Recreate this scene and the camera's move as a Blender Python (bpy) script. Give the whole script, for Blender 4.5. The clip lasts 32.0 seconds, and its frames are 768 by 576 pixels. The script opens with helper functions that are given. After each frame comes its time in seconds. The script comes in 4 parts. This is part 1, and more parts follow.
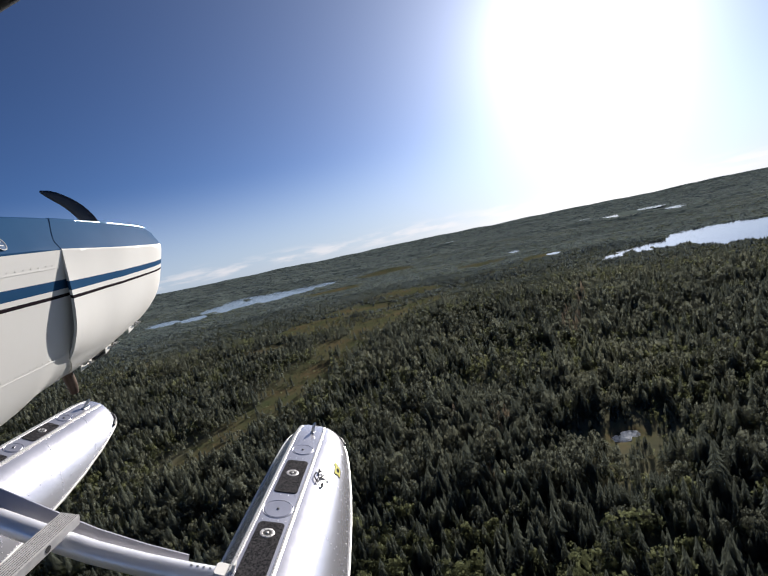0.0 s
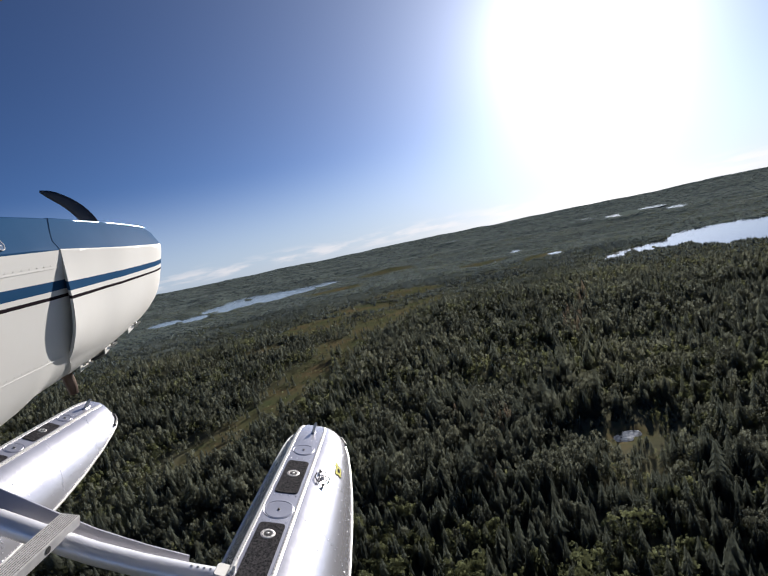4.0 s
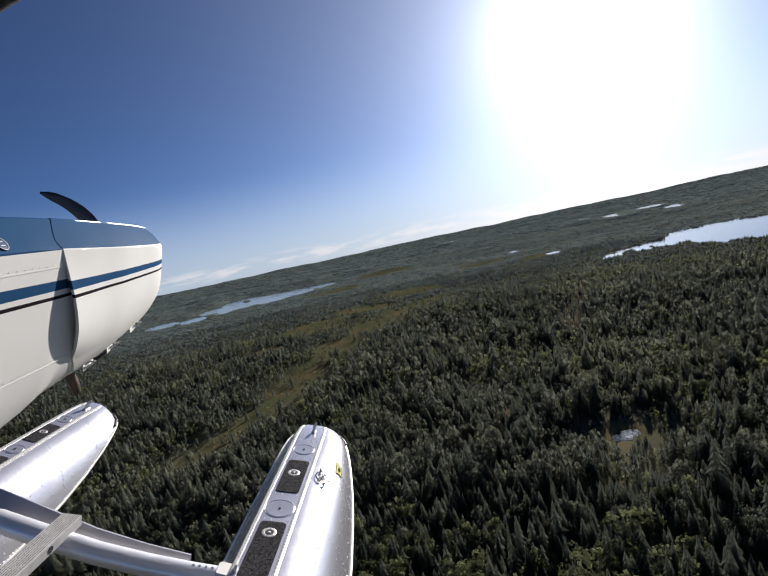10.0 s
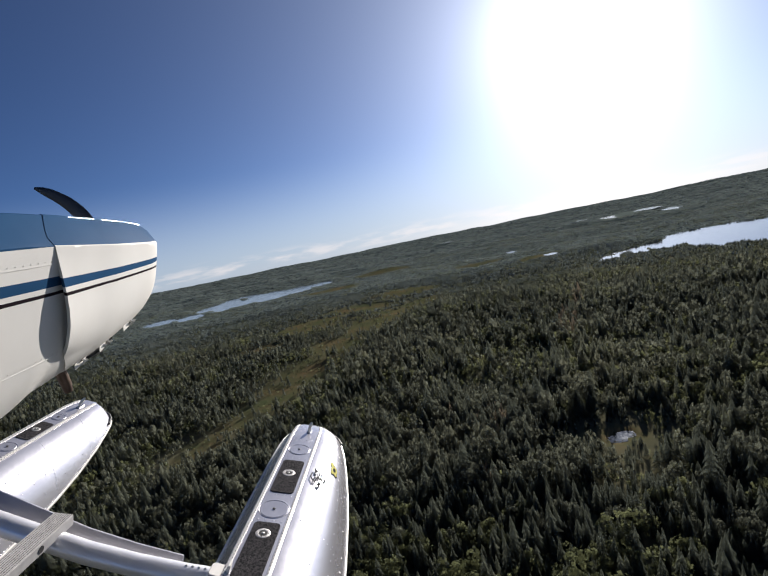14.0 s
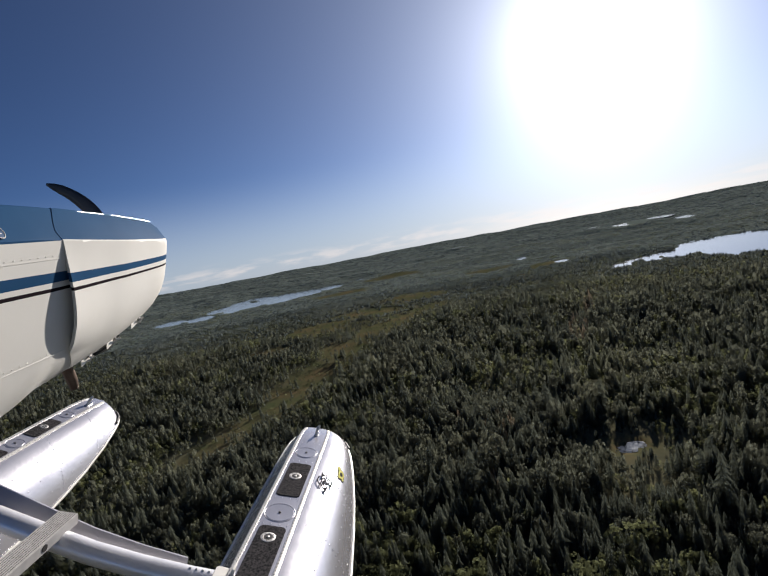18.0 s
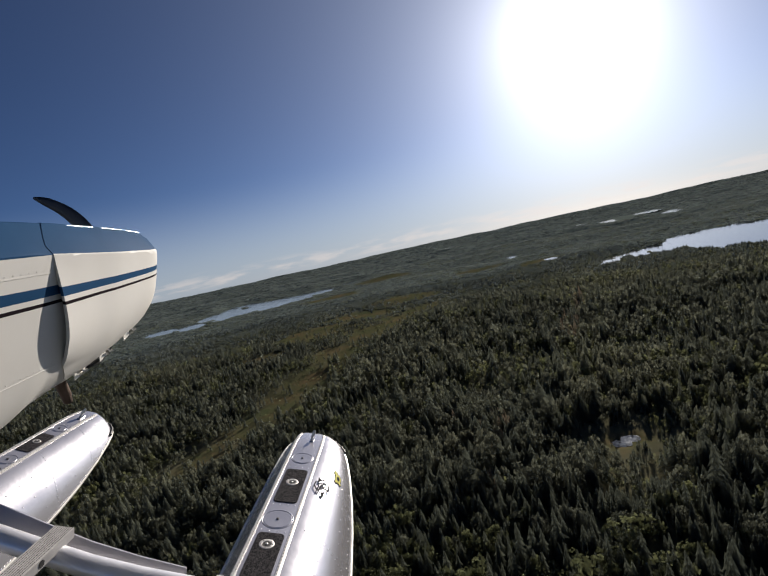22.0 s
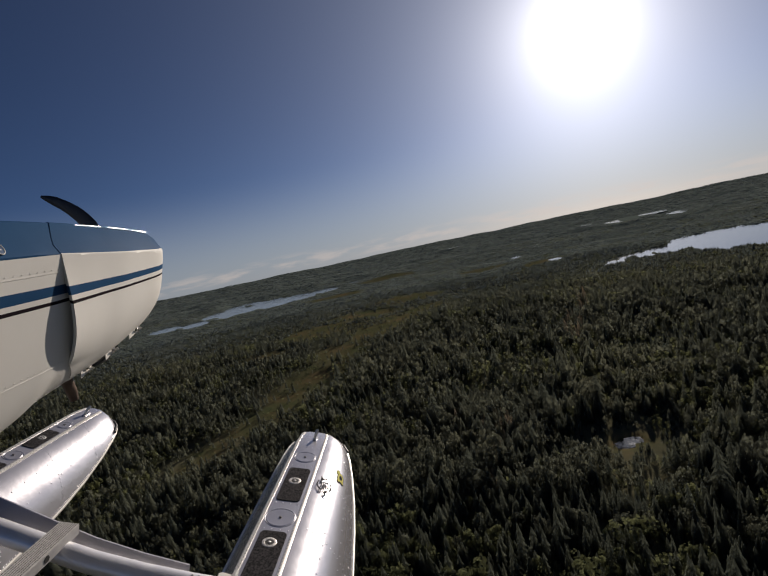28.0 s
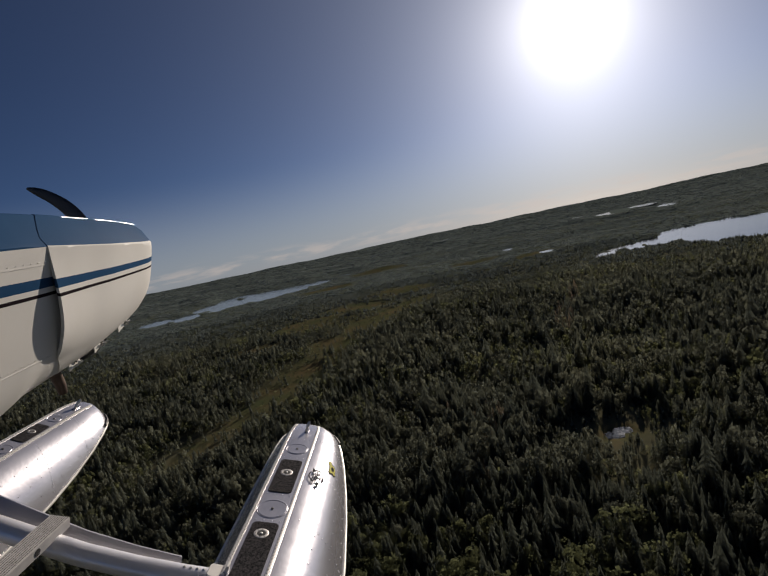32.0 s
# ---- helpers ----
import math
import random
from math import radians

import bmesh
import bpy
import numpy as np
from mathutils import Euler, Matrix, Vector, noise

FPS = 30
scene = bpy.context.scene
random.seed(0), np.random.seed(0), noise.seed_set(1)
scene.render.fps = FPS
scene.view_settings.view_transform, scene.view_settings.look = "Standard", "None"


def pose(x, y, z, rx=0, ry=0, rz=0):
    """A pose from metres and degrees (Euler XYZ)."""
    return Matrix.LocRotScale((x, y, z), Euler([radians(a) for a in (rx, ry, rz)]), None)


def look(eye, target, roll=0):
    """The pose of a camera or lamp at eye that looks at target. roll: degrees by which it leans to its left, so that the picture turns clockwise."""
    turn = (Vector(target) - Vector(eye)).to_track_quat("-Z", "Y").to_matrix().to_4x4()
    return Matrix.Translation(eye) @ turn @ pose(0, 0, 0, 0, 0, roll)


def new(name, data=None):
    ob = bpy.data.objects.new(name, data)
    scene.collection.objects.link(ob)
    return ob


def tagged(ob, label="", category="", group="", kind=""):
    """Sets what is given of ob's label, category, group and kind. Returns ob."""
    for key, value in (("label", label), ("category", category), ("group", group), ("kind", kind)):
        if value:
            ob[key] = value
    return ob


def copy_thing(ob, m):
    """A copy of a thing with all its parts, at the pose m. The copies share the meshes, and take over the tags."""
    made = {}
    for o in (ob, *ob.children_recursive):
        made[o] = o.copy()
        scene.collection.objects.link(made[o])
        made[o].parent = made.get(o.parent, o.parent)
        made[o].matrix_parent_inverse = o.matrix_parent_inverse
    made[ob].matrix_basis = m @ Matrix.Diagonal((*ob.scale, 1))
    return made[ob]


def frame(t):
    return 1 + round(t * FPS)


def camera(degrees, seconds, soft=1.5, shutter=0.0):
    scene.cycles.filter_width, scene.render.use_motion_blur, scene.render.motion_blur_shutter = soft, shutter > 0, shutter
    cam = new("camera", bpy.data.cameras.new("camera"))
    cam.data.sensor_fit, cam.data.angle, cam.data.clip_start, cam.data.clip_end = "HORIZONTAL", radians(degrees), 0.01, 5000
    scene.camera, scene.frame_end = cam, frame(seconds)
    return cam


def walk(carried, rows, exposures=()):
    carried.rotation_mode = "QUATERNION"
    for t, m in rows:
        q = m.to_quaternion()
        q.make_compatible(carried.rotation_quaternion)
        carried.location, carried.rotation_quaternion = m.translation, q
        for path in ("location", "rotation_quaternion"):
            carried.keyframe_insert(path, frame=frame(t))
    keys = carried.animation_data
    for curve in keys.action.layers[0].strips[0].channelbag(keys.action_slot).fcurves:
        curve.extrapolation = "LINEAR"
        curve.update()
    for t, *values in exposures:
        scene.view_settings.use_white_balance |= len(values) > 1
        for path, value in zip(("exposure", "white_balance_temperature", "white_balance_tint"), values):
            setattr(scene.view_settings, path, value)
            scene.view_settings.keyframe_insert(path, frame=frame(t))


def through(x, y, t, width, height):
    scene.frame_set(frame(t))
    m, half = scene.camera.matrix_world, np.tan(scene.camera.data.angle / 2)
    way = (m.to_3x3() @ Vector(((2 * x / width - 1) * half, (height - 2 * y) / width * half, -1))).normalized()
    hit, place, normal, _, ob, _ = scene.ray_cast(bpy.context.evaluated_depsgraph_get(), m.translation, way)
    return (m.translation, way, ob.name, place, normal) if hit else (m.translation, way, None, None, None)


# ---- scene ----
# ---- the camera, fixed beside the cabin of a floatplane in flight ----
cam = camera(76.0, 32.0, 1.3)
EYE = (0.0, 0.0, 110.0)
TURNS = (  # seconds, rx, ry, rz, dx, dy, dz: the shake of the mount
    (0, 84.987, 11.798, -1.508, 0.004, -0.025, 0.007),
    (0.5, 85.260, 12.023, -1.538, 0.001, -0.017, 0.004),
    (1, 85.262, 12.041, -1.232, -0.001, -0.009, -0.002),
    (1.5, 85.271, 12.565, -0.986, 0.001, -0.004, -0.004),
    (2, 85.331, 12.512, -0.978, -0.002, -0.002, -0.004),
    (2.5, 85.167, 12.413, -1.142, 0.001, -0.010, -0.003),
    (3, 85.131, 12.153, -1.224, 0.008, -0.014, 0.005),
    (3.5, 84.934, 11.770, -1.294, 0.008, -0.012, 0.009),
    (5.5, 85.200, 12.222, -1.731, 0.006, -0.026, -0.002),
    (6, 85.083, 11.906, -1.693, 0.006, -0.021, 0.005),
    (6.5, 84.978, 11.991, -1.891, 0.000, -0.020, 0.007),
    (7, 85.172, 12.099, -1.840, -0.001, -0.023, 0.004),
    (7.5, 85.306, 12.006, -1.573, 0.003, -0.021, 0.003),
    (8, 85.171, 12.195, -1.470, 0.001, -0.017, 0.002),
    (8.5, 85.067, 12.241, -1.551, -0.002, -0.023, -0.002),
    (9, 85.032, 12.132, -1.401, 0.001, -0.026, -0.001),
    (9.5, 85.148, 11.882, -1.291, 0.002, -0.026, 0.002),
    (10, 85.030, 12.112, -1.565, -0.002, -0.030, 0.000),
    (10.5, 85.109, 12.130, -1.846, -0.007, -0.030, -0.002),
    (11, 85.084, 11.820, -1.819, -0.008, -0.025, -0.001),
    (11.5, 85.044, 11.896, -1.886, -0.004, -0.020, 0.001),
    (12, 84.836, 12.108, -1.909, 0.002, -0.018, 0.002),
    (12.5, 84.839, 12.060, -1.953, 0.003, -0.018, 0.003),
    (13, 84.889, 11.520, -1.921, 0.002, -0.017, 0.003),
    (13.5, 84.830, 11.477, -1.835, 0.003, -0.015, 0.003),
    (15.5, 85.457, 12.840, -1.498, -0.013, 0.029, -0.007),
    (16, 85.581, 14.213, -0.993, -0.015, 0.039, -0.013),
    (16.5, 85.812, 13.088, -0.712, -0.015, 0.045, -0.018),
    (17, 85.881, 11.899, -0.678, -0.012, 0.042, -0.020),
    (17.5, 85.745, 10.919, -0.718, -0.009, 0.035, -0.018),
    (18, 85.651, 10.706, -0.620, -0.010, 0.037, -0.015),
    (18.5, 85.591, 11.332, -0.471, -0.012, 0.045, -0.019),
    (19, 85.190, 12.519, -0.325, -0.013, 0.045, -0.024),
    (19.5, 84.877, 12.741, -0.337, -0.015, 0.043, -0.022),
    (20, 84.864, 12.074, -0.514, -0.017, 0.039, -0.014),
    (20.5, 84.696, 11.713, -0.959, -0.016, 0.032, -0.007),
    (21, 85.054, 11.471, -1.366, -0.015, 0.025, -0.005),
    (21.5, 85.719, 12.306, -1.598, -0.011, 0.022, -0.004),
    (22, 85.708, 12.301, -1.765, -0.007, 0.016, -0.006),
    (22.5, 85.336, 13.477, -1.987, -0.007, 0.006, -0.007),
    (23, 85.375, 11.941, -1.892, -0.005, 0.002, -0.004),
    (23.5, 85.396, 12.747, -1.709, -0.003, 0.009, -0.005),
    (24, 85.135, 12.429, -1.000, -0.000, 0.011, -0.011),
    (24.5, 85.176, 11.966, -0.931, -0.001, 0.005, -0.016),
    (25, 85.267, 11.640, -1.193, -0.007, -0.007, -0.014),
    (25.5, 85.418, 11.650, -1.174, -0.013, -0.018, -0.008),
    (27.5, 85.293, 12.764, -0.991, -0.008, 0.015, 0.001),
    (28, 85.708, 11.899, -1.323, -0.008, 0.007, 0.003),
    (28.5, 85.265, 12.571, -2.122, -0.008, 0.003, 0.002),
    (29, 84.944, 13.344, -2.489, -0.010, 0.006, -0.001),
    (29.5, 85.400, 12.327, -2.530, -0.011, 0.005, -0.003),
    (30, 85.570, 11.463, -2.462, -0.007, -0.001, -0.004),
    (30.5, 85.355, 11.278, -2.598, 0.001, -0.007, -0.003),
    (31, 84.831, 11.546, -2.700, 0.007, -0.006, -0.001),
    (31.5, 84.350, 12.453, -2.673, 0.005, -0.000, -0.000),
    (32, 84.646, 11.971, -2.250, 0.001, 0.002, -0.001),
)
EXPOSE = ((0, 0.82, 6150, 13), (10, 0.76, 6150, 13), (16, 0.70, 6300, 13), (20, 0.48, 6450, 13), (24, 0.26, 6600, 13), (28, -0.10, 6800, 15), (32, -0.20, 6850, 15))
walk(cam, [(t, pose(EYE[0] + dx, EYE[1] + dy, EYE[2] + dz, rx, ry, rz)) for t, rx, ry, rz, dx, dy, dz in TURNS], EXPOSE)

# ---- world and sun ----
SUN_AZ, SUN_EL = radians(26.3), radians(17.7)
SUN_WAY = Vector((math.sin(SUN_AZ) * math.cos(SUN_EL), math.cos(SUN_AZ) * math.cos(SUN_EL), math.sin(SUN_EL)))
world = bpy.data.worlds.new("sky")
scene.world = world
world.use_nodes = True
wn, wl = world.node_tree.nodes, world.node_tree.links
sky = wn.new("ShaderNodeTexSky")
sky.sky_type, sky.sun_disc = "NISHITA", False
sky.sun_elevation, sky.sun_rotation = SUN_EL, SUN_AZ
sky.altitude, sky.air_density, sky.dust_density, sky.ozone_density = 300.0, 0.60, 0.55, 5.0
# deep clear northern sky: the haze is thin away from the sun
deep = wn.new("ShaderNodeGamma")
deep.inputs[1].default_value = 1.12
wl.new(sky.outputs[0], deep.inputs[0])
# a thin line of far fair-weather cloud, low over the skyline
wc, ws, wm, wt = wn.new("ShaderNodeTexCoord"), wn.new("ShaderNodeSeparateXYZ"), wn.new("ShaderNodeMapping"), wn.new("ShaderNodeTexNoise")
wm.inputs["Scale"].default_value = (16.0, 16.0, 90.0)
wt.inputs["Scale"].default_value, wt.inputs["Detail"].default_value = 1.0, 6.0
wl.new(wc.outputs["Generated"], ws.inputs[0])
wl.new(wc.outputs["Generated"], wm.inputs[0])
wl.new(wm.outputs[0], wt.inputs["Vector"])


def world_range(value, a, b, c, d):
    r = wn.new("ShaderNodeMapRange")
    r.interpolation_type = "SMOOTHSTEP"
    for k, v in zip(("From Min", "From Max", "To Min", "To Max"), (a, b, c, d)):
        r.inputs[k].default_value = v
    wl.new(value, r.inputs[0])
    return r.outputs[0]


def world_times(a, b):
    n = wn.new("ShaderNodeMath")
    n.operation = "MULTIPLY"
    wl.new(a, n.inputs[0])
    wl.new(b, n.inputs[1])
    return n.outputs[0]


veil = world_times(world_times(world_range(ws.outputs[2], 0.0, 0.008, 0.0, 1.0), world_range(ws.outputs[2], 0.012, 0.038, 1.0, 0.0)), world_range(wt.outputs["Fac"], 0.42, 0.66, 0.0, 0.50))
cloud = wn.new("ShaderNodeMix")
cloud.data_type = "RGBA"
cloud.inputs[7].default_value = (17.0, 15.4, 14.2, 1)
wl.new(veil, cloud.inputs[0])


def world_mix(mode, a, b):
    n = wn.new("ShaderNodeMix")
    n.data_type, n.blend_type = "RGBA", mode
    n.inputs[0].default_value = 1.0
    for socket, v in ((n.inputs[6], a), (n.inputs[7], b)):
        if isinstance(v, tuple):
            socket.default_value = (*v, 1)
        else:
            wl.new(v, socket)
    return n.outputs[2]


def world_math(op, a, b=0.0):
    n = wn.new("ShaderNodeMath")
    n.operation = op
    for socket, v in ((n.inputs[0], a), (n.inputs[1], b)):
        if isinstance(v, (int, float)):
            socket.default_value = v
        else:
            wl.new(v, socket)
    return n.outputs[0]


# an even pale band of far air over the skyline
band = wn.new("ShaderNodeMix")
band.data_type = "RGBA"
band.inputs[7].default_value = (8.6, 9.9, 11.2, 1)
wl.new(world_range(ws.outputs[2], 0.0, 0.20, 0.80, 0.0), band.inputs[0])
wl.new(deep.outputs[0], band.inputs[6])
wl.new(band.outputs[2], cloud.inputs[6])
# the aureole round the sun: a tight core and a wide soft skirt
near_sun = wn.new("ShaderNodeVectorMath")
near_sun.operation = "DOT_PRODUCT"
near_sun.inputs[1].default_value = SUN_WAY
wl.new(wc.outputs["Generated"], near_sun.inputs[0])
apart = world_math("ARCCOSINE", world_math("MINIMUM", near_sun.outputs["Value"], 1.0))
core = world_math("MULTIPLY", world_math("EXPONENT", world_math("MULTIPLY", apart, -1 / 0.058)), 62.0)
skirt = world_math("MULTIPLY", world_math("EXPONENT", world_math("MULTIPLY", apart, -1 / 0.24)), 12.0)
glow = world_mix("MULTIPLY", world_math("ADD", core, skirt), (0.97, 0.985, 1.0))
wl.new(world_mix("ADD", cloud.outputs[2], glow), wn["Background"].inputs[0])
wn["Background"].inputs[1].default_value = 0.033
lamp = bpy.data.lights.new("sun", "SUN")
lamp.energy, lamp.angle, lamp.color = 5.0, radians(0.53), (1.0, 0.93, 0.82)
sun = new("sun", lamp)
sun.matrix_world = look((0, 0, 0), -SUN_WAY)


# ---- materials ----
def material(name):
    m = bpy.data.materials.new(name)
    m.use_nodes = True
    return m, m.node_tree.nodes, m.node_tree.links, m.node_tree.nodes["Principled BSDF"]


def ramp(nodes, stops):
    r = nodes.new("ShaderNodeValToRGB")
    while len(r.color_ramp.elements) < len(stops):
        r.color_ramp.elements.new(0.5)
    for e, (p, c) in zip(r.color_ramp.elements, stops):
        e.position, e.color = p, (*c, 1)
    return r


def noise_node(nodes, links, scale, detail=4, coords="Object"):
    tc = nodes.new("ShaderNodeTexCoord")
    n = nodes.new("ShaderNodeTexNoise")
    n.inputs["Scale"].default_value, n.inputs["Detail"].default_value = scale, detail
    links.new(tc.outputs[coords], n.inputs["Vector"])
    return n


def simple(name, a, b, rough, metal=0.0, scale=8.0, bump=0.0, bump_scale=60.0, rough_var=0.1, coat=0.0):
    """Two near tones mixed by noise, with a fine relief and an uneven gloss."""
    m, ns, ls, p = material(name)
    n = noise_node(ns, ls, scale)
    r = ramp(ns, ((0.35, a), (0.65, b)))
    ls.new(n.outputs["Fac"], r.inputs[0])
    ls.new(r.outputs[0], p.inputs["Base Color"])
    p.inputs["Metallic"].default_value = metal
    p.inputs["Coat Weight"].default_value = coat
    mr = ns.new("ShaderNodeMapRange")
    mr.inputs["To Min"].default_value, mr.inputs["To Max"].default_value = rough - rough_var, rough + rough_var
    n2 = noise_node(ns, ls, scale * 2.7)
    ls.new(n2.outputs["Fac"], mr.inputs[0])
    ls.new(mr.outputs[0], p.inputs["Roughness"])
    if bump:
        n3 = noise_node(ns, ls, bump_scale, 2)
        bp = ns.new("ShaderNodeBump")
        bp.inputs["Strength"].default_value, bp.inputs["Distance"].default_value = bump, 0.01
        ls.new(n3.outputs["Fac"], bp.inputs["Height"])
        ls.new(bp.outputs[0], p.inputs["Normal"])
    return m


def math_node(ns, ls, op, a, b=None):
    n = ns.new("ShaderNodeMath")
    n.operation = op
    for i, v in enumerate((a, b)):
        if v is None:
            continue
        if isinstance(v, (int, float)):
            n.inputs[i].default_value = v
        else:
            ls.new(v, n.inputs[i])
    return n.outputs[0]


def livery(name, back, stripe, line):
    """Cream-white enamel with a blue back, a blue stripe and a thin black line under it."""
    m, ns, ls, p = material(name)
    tc = ns.new("ShaderNodeTexCoord")
    sx = ns.new("ShaderNodeSeparateXYZ")
    ls.new(tc.outputs["Object"], sx.inputs[0])
    y, z = sx.outputs[1], sx.outputs[2]
    grime = noise_node(ns, ls, 3.0, 6)
    base = ramp(ns, ((0.3, (0.70, 0.685, 0.645)), (0.7, (0.755, 0.745, 0.71))))
    ls.new(grime.outputs["Fac"], base.inputs[0])
    blue = ramp(ns, ((0.3, (0.020, 0.064, 0.142)), (0.7, (0.026, 0.078, 0.168))))
    ls.new(grime.outputs["Fac"], blue.inputs[0])

    def band(low, high):
        """1 where z lies between the lines low and high, each (height at y = 1.5, slope)."""
        yy = math_node(ns, ls, "SUBTRACT", y, 1.5)
        lo = math_node(ns, ls, "ADD", math_node(ns, ls, "MULTIPLY", yy, low[1]), low[0])
        hi = math_node(ns, ls, "ADD", math_node(ns, ls, "MULTIPLY", yy, high[1]), high[0])
        return math_node(ns, ls, "MULTIPLY", math_node(ns, ls, "GREATER_THAN", z, lo), math_node(ns, ls, "LESS_THAN", z, hi))

    def over(mask, under, colour):
        mx = ns.new("ShaderNodeMix")
        mx.data_type = "RGBA"
        ls.new(mask, mx.inputs[0])
        ls.new(under, mx.inputs[6])
        if isinstance(colour, tuple):
            mx.inputs[7].default_value = (*colour, 1)
        else:
            ls.new(colour, mx.inputs[7])
        return mx.outputs[2]

    c = over(band(back, (1.0, 0.0)), base.outputs[0], blue.outputs[0])
    c = over(band(*stripe), c, blue.outputs[0])
    c = over(band(*line), c, (0.018, 0.013, 0.016))
    ls.new(c, p.inputs["Base Color"])
    p.inputs["Roughness"].default_value = 0.42
    p.inputs["Specular IOR Level"].default_value = 0.012
    waves = noise_node(ns, ls, 5.0, 2)
    bp = ns.new("ShaderNodeBump")
    bp.inputs["Strength"].default_value, bp.inputs["Distance"].default_value = 0.05, 0.02
    ls.new(waves.outputs["Fac"], bp.inputs["Height"])
    ls.new(bp.outputs[0], p.inputs["Normal"])
    return m


def foliage(name, stops, patch=0.012, through=0.35):
    """Leaves or needles: the tone goes by the tree and by the stand it grows in; some light passes through."""
    m, ns, ls, p = material(name)
    geo = ns.new("ShaderNodeNewGeometry")
    stand = noise_node(ns, ls, patch, 3)
    fine = noise_node(ns, ls, 0.9, 3)
    v = math_node(ns, ls, "ADD", math_node(ns, ls, "MULTIPLY", geo.outputs["Random Per Island"], 0.10),
                  math_node(ns, ls, "MULTIPLY", stand.outputs["Fac"], 1.0))
    v = math_node(ns, ls, "ADD", v, math_node(ns, ls, "MULTIPLY", fine.outputs["Fac"], 0.3))
    wide = noise_node(ns, ls, 0.0035, 2)
    v = math_node(ns, ls, "ADD", v, math_node(ns, ls, "MULTIPLY", wide.outputs["Fac"], 1.0))
    v = math_node(ns, ls, "SUBTRACT", v, 0.74)
    r = ramp(ns, stops)
    ls.new(v, r.inputs[0])
    d, t, mix = ns.new("ShaderNodeBsdfDiffuse"), ns.new("ShaderNodeBsdfTranslucent"), ns.new("ShaderNodeMixShader")
    mix.inputs[0].default_value = through
    ls.new(r.outputs[0], d.inputs[0])
    ls.new(r.outputs[0], t.inputs[0])
    ls.new(d.outputs[0], mix.inputs[1])
    ls.new(t.outputs[0], mix.inputs[2])
    ns.remove(p)
    # light and sight pass between the needles
    gap, crown = ns.new("ShaderNodeBsdfTransparent"), ns.new("ShaderNodeMixShader")
    crown.inputs[0].default_value = 0.44
    ls.new(mix.outputs[0], crown.inputs[1])
    ls.new(gap.outputs[0], crown.inputs[2])
    ls.new(crown.outputs[0], ns["Material Output"].inputs[0])
    return m


M_LIVERY = livery("fuselage_livery", (-0.206, 0.02), ((-0.343, 0.030), (-0.309, 0.02)), ((-0.373, 0.03), (-0.361, 0.027)))
M_COWL = livery("cowling_livery", (-0.197, -0.031), ((-0.345, 0.015), (-0.312, 0.005)), ((-0.375, 0.016), (-0.363, 0.013)))
M_BADGE = simple("badge_blue", (0.020, 0.064, 0.142), (0.026, 0.078, 0.168), 0.3, 0.0, 10.0)
M_ALU = simple("brushed_aluminium", (0.55, 0.54, 0.57), (0.62, 0.61, 0.645), 0.25, 0.68, 2.2, 0.06, 26.0, 0.05)
M_RAIL = simple("cream_sealed_rail", (0.66, 0.64, 0.60), (0.74, 0.72, 0.68), 0.42, 0.35, 14.0)
M_RIVET = simple("rivet_metal", (0.55, 0.54, 0.56), (0.66, 0.65, 0.67), 0.36, 0.75, 30.0)
M_GRIP = simple("black_grip_tape", (0.010, 0.010, 0.012), (0.060, 0.056, 0.058), 0.9, 0.0, 75.0, 0.7, 220.0)
M_GRIP.node_tree.nodes["Principled BSDF"].inputs["Specular IOR Level"].default_value = 0.06
M_BOLT = simple("dark_bolt", (0.07, 0.068, 0.066), (0.14, 0.135, 0.13), 0.5, 0.4, 30.0)
M_RUBBER = simple("black_rubber", (0.018, 0.017, 0.02), (0.03, 0.03, 0.032), 0.55, 0.0, 12.0, 0.1)
M_CHROME = simple("worn_steel", (0.45, 0.45, 0.46), (0.58, 0.57, 0.56), 0.26, 1.0, 20.0)
M_BRACE = simple("dull_aluminium", (0.40, 0.39, 0.42), (0.47, 0.46, 0.49), 0.38, 0.75, 4.0, 0.05, 40.0)
M_TUBE = simple("silver_painted_tube", (0.82, 0.81, 0.83), (0.88, 0.87, 0.89), 0.34, 0.55, 5.0, 0.05, 40.0)
M_RIBBED = simple("ribbed_aluminium", (0.50, 0.48, 0.46), (0.60, 0.58, 0.56), 0.45, 0.3, 18.0, 0.1, 90.0)
M_STEP = simple("step_channel", (0.36, 0.35, 0.35), (0.44, 0.43, 0.42), 0.6, 0.1, 18.0, 0.1, 90.0)
M_DARK = simple("near_black", (0.010, 0.010, 0.011), (0.02, 0.019, 0.02), 0.8, 0.0, 9.0)
M_EXHAUST = simple("burnt_steel", (0.12, 0.085, 0.07), (0.22, 0.16, 0.13), 0.45, 0.7, 16.0, 0.15)
M_BLADE = simple("black_blade_paint", (0.018, 0.019, 0.022), (0.028, 0.028, 0.032), 0.4, 0.0, 8.0)
M_INK = simple("black_decal_ink", (0.012, 0.012, 0.014), (0.02, 0.02, 0.022), 0.85)
M_INK.node_tree.nodes["Principled BSDF"].inputs["Specular IOR Level"].default_value = 0.05
M_YELLOW = simple("yellow_decal_ink", (0.50, 0.46, 0.05), (0.58, 0.54, 0.09), 0.8)
M_WHITE = simple("white_enamel", (0.70, 0.68, 0.63), (0.77, 0.75, 0.70), 0.35)
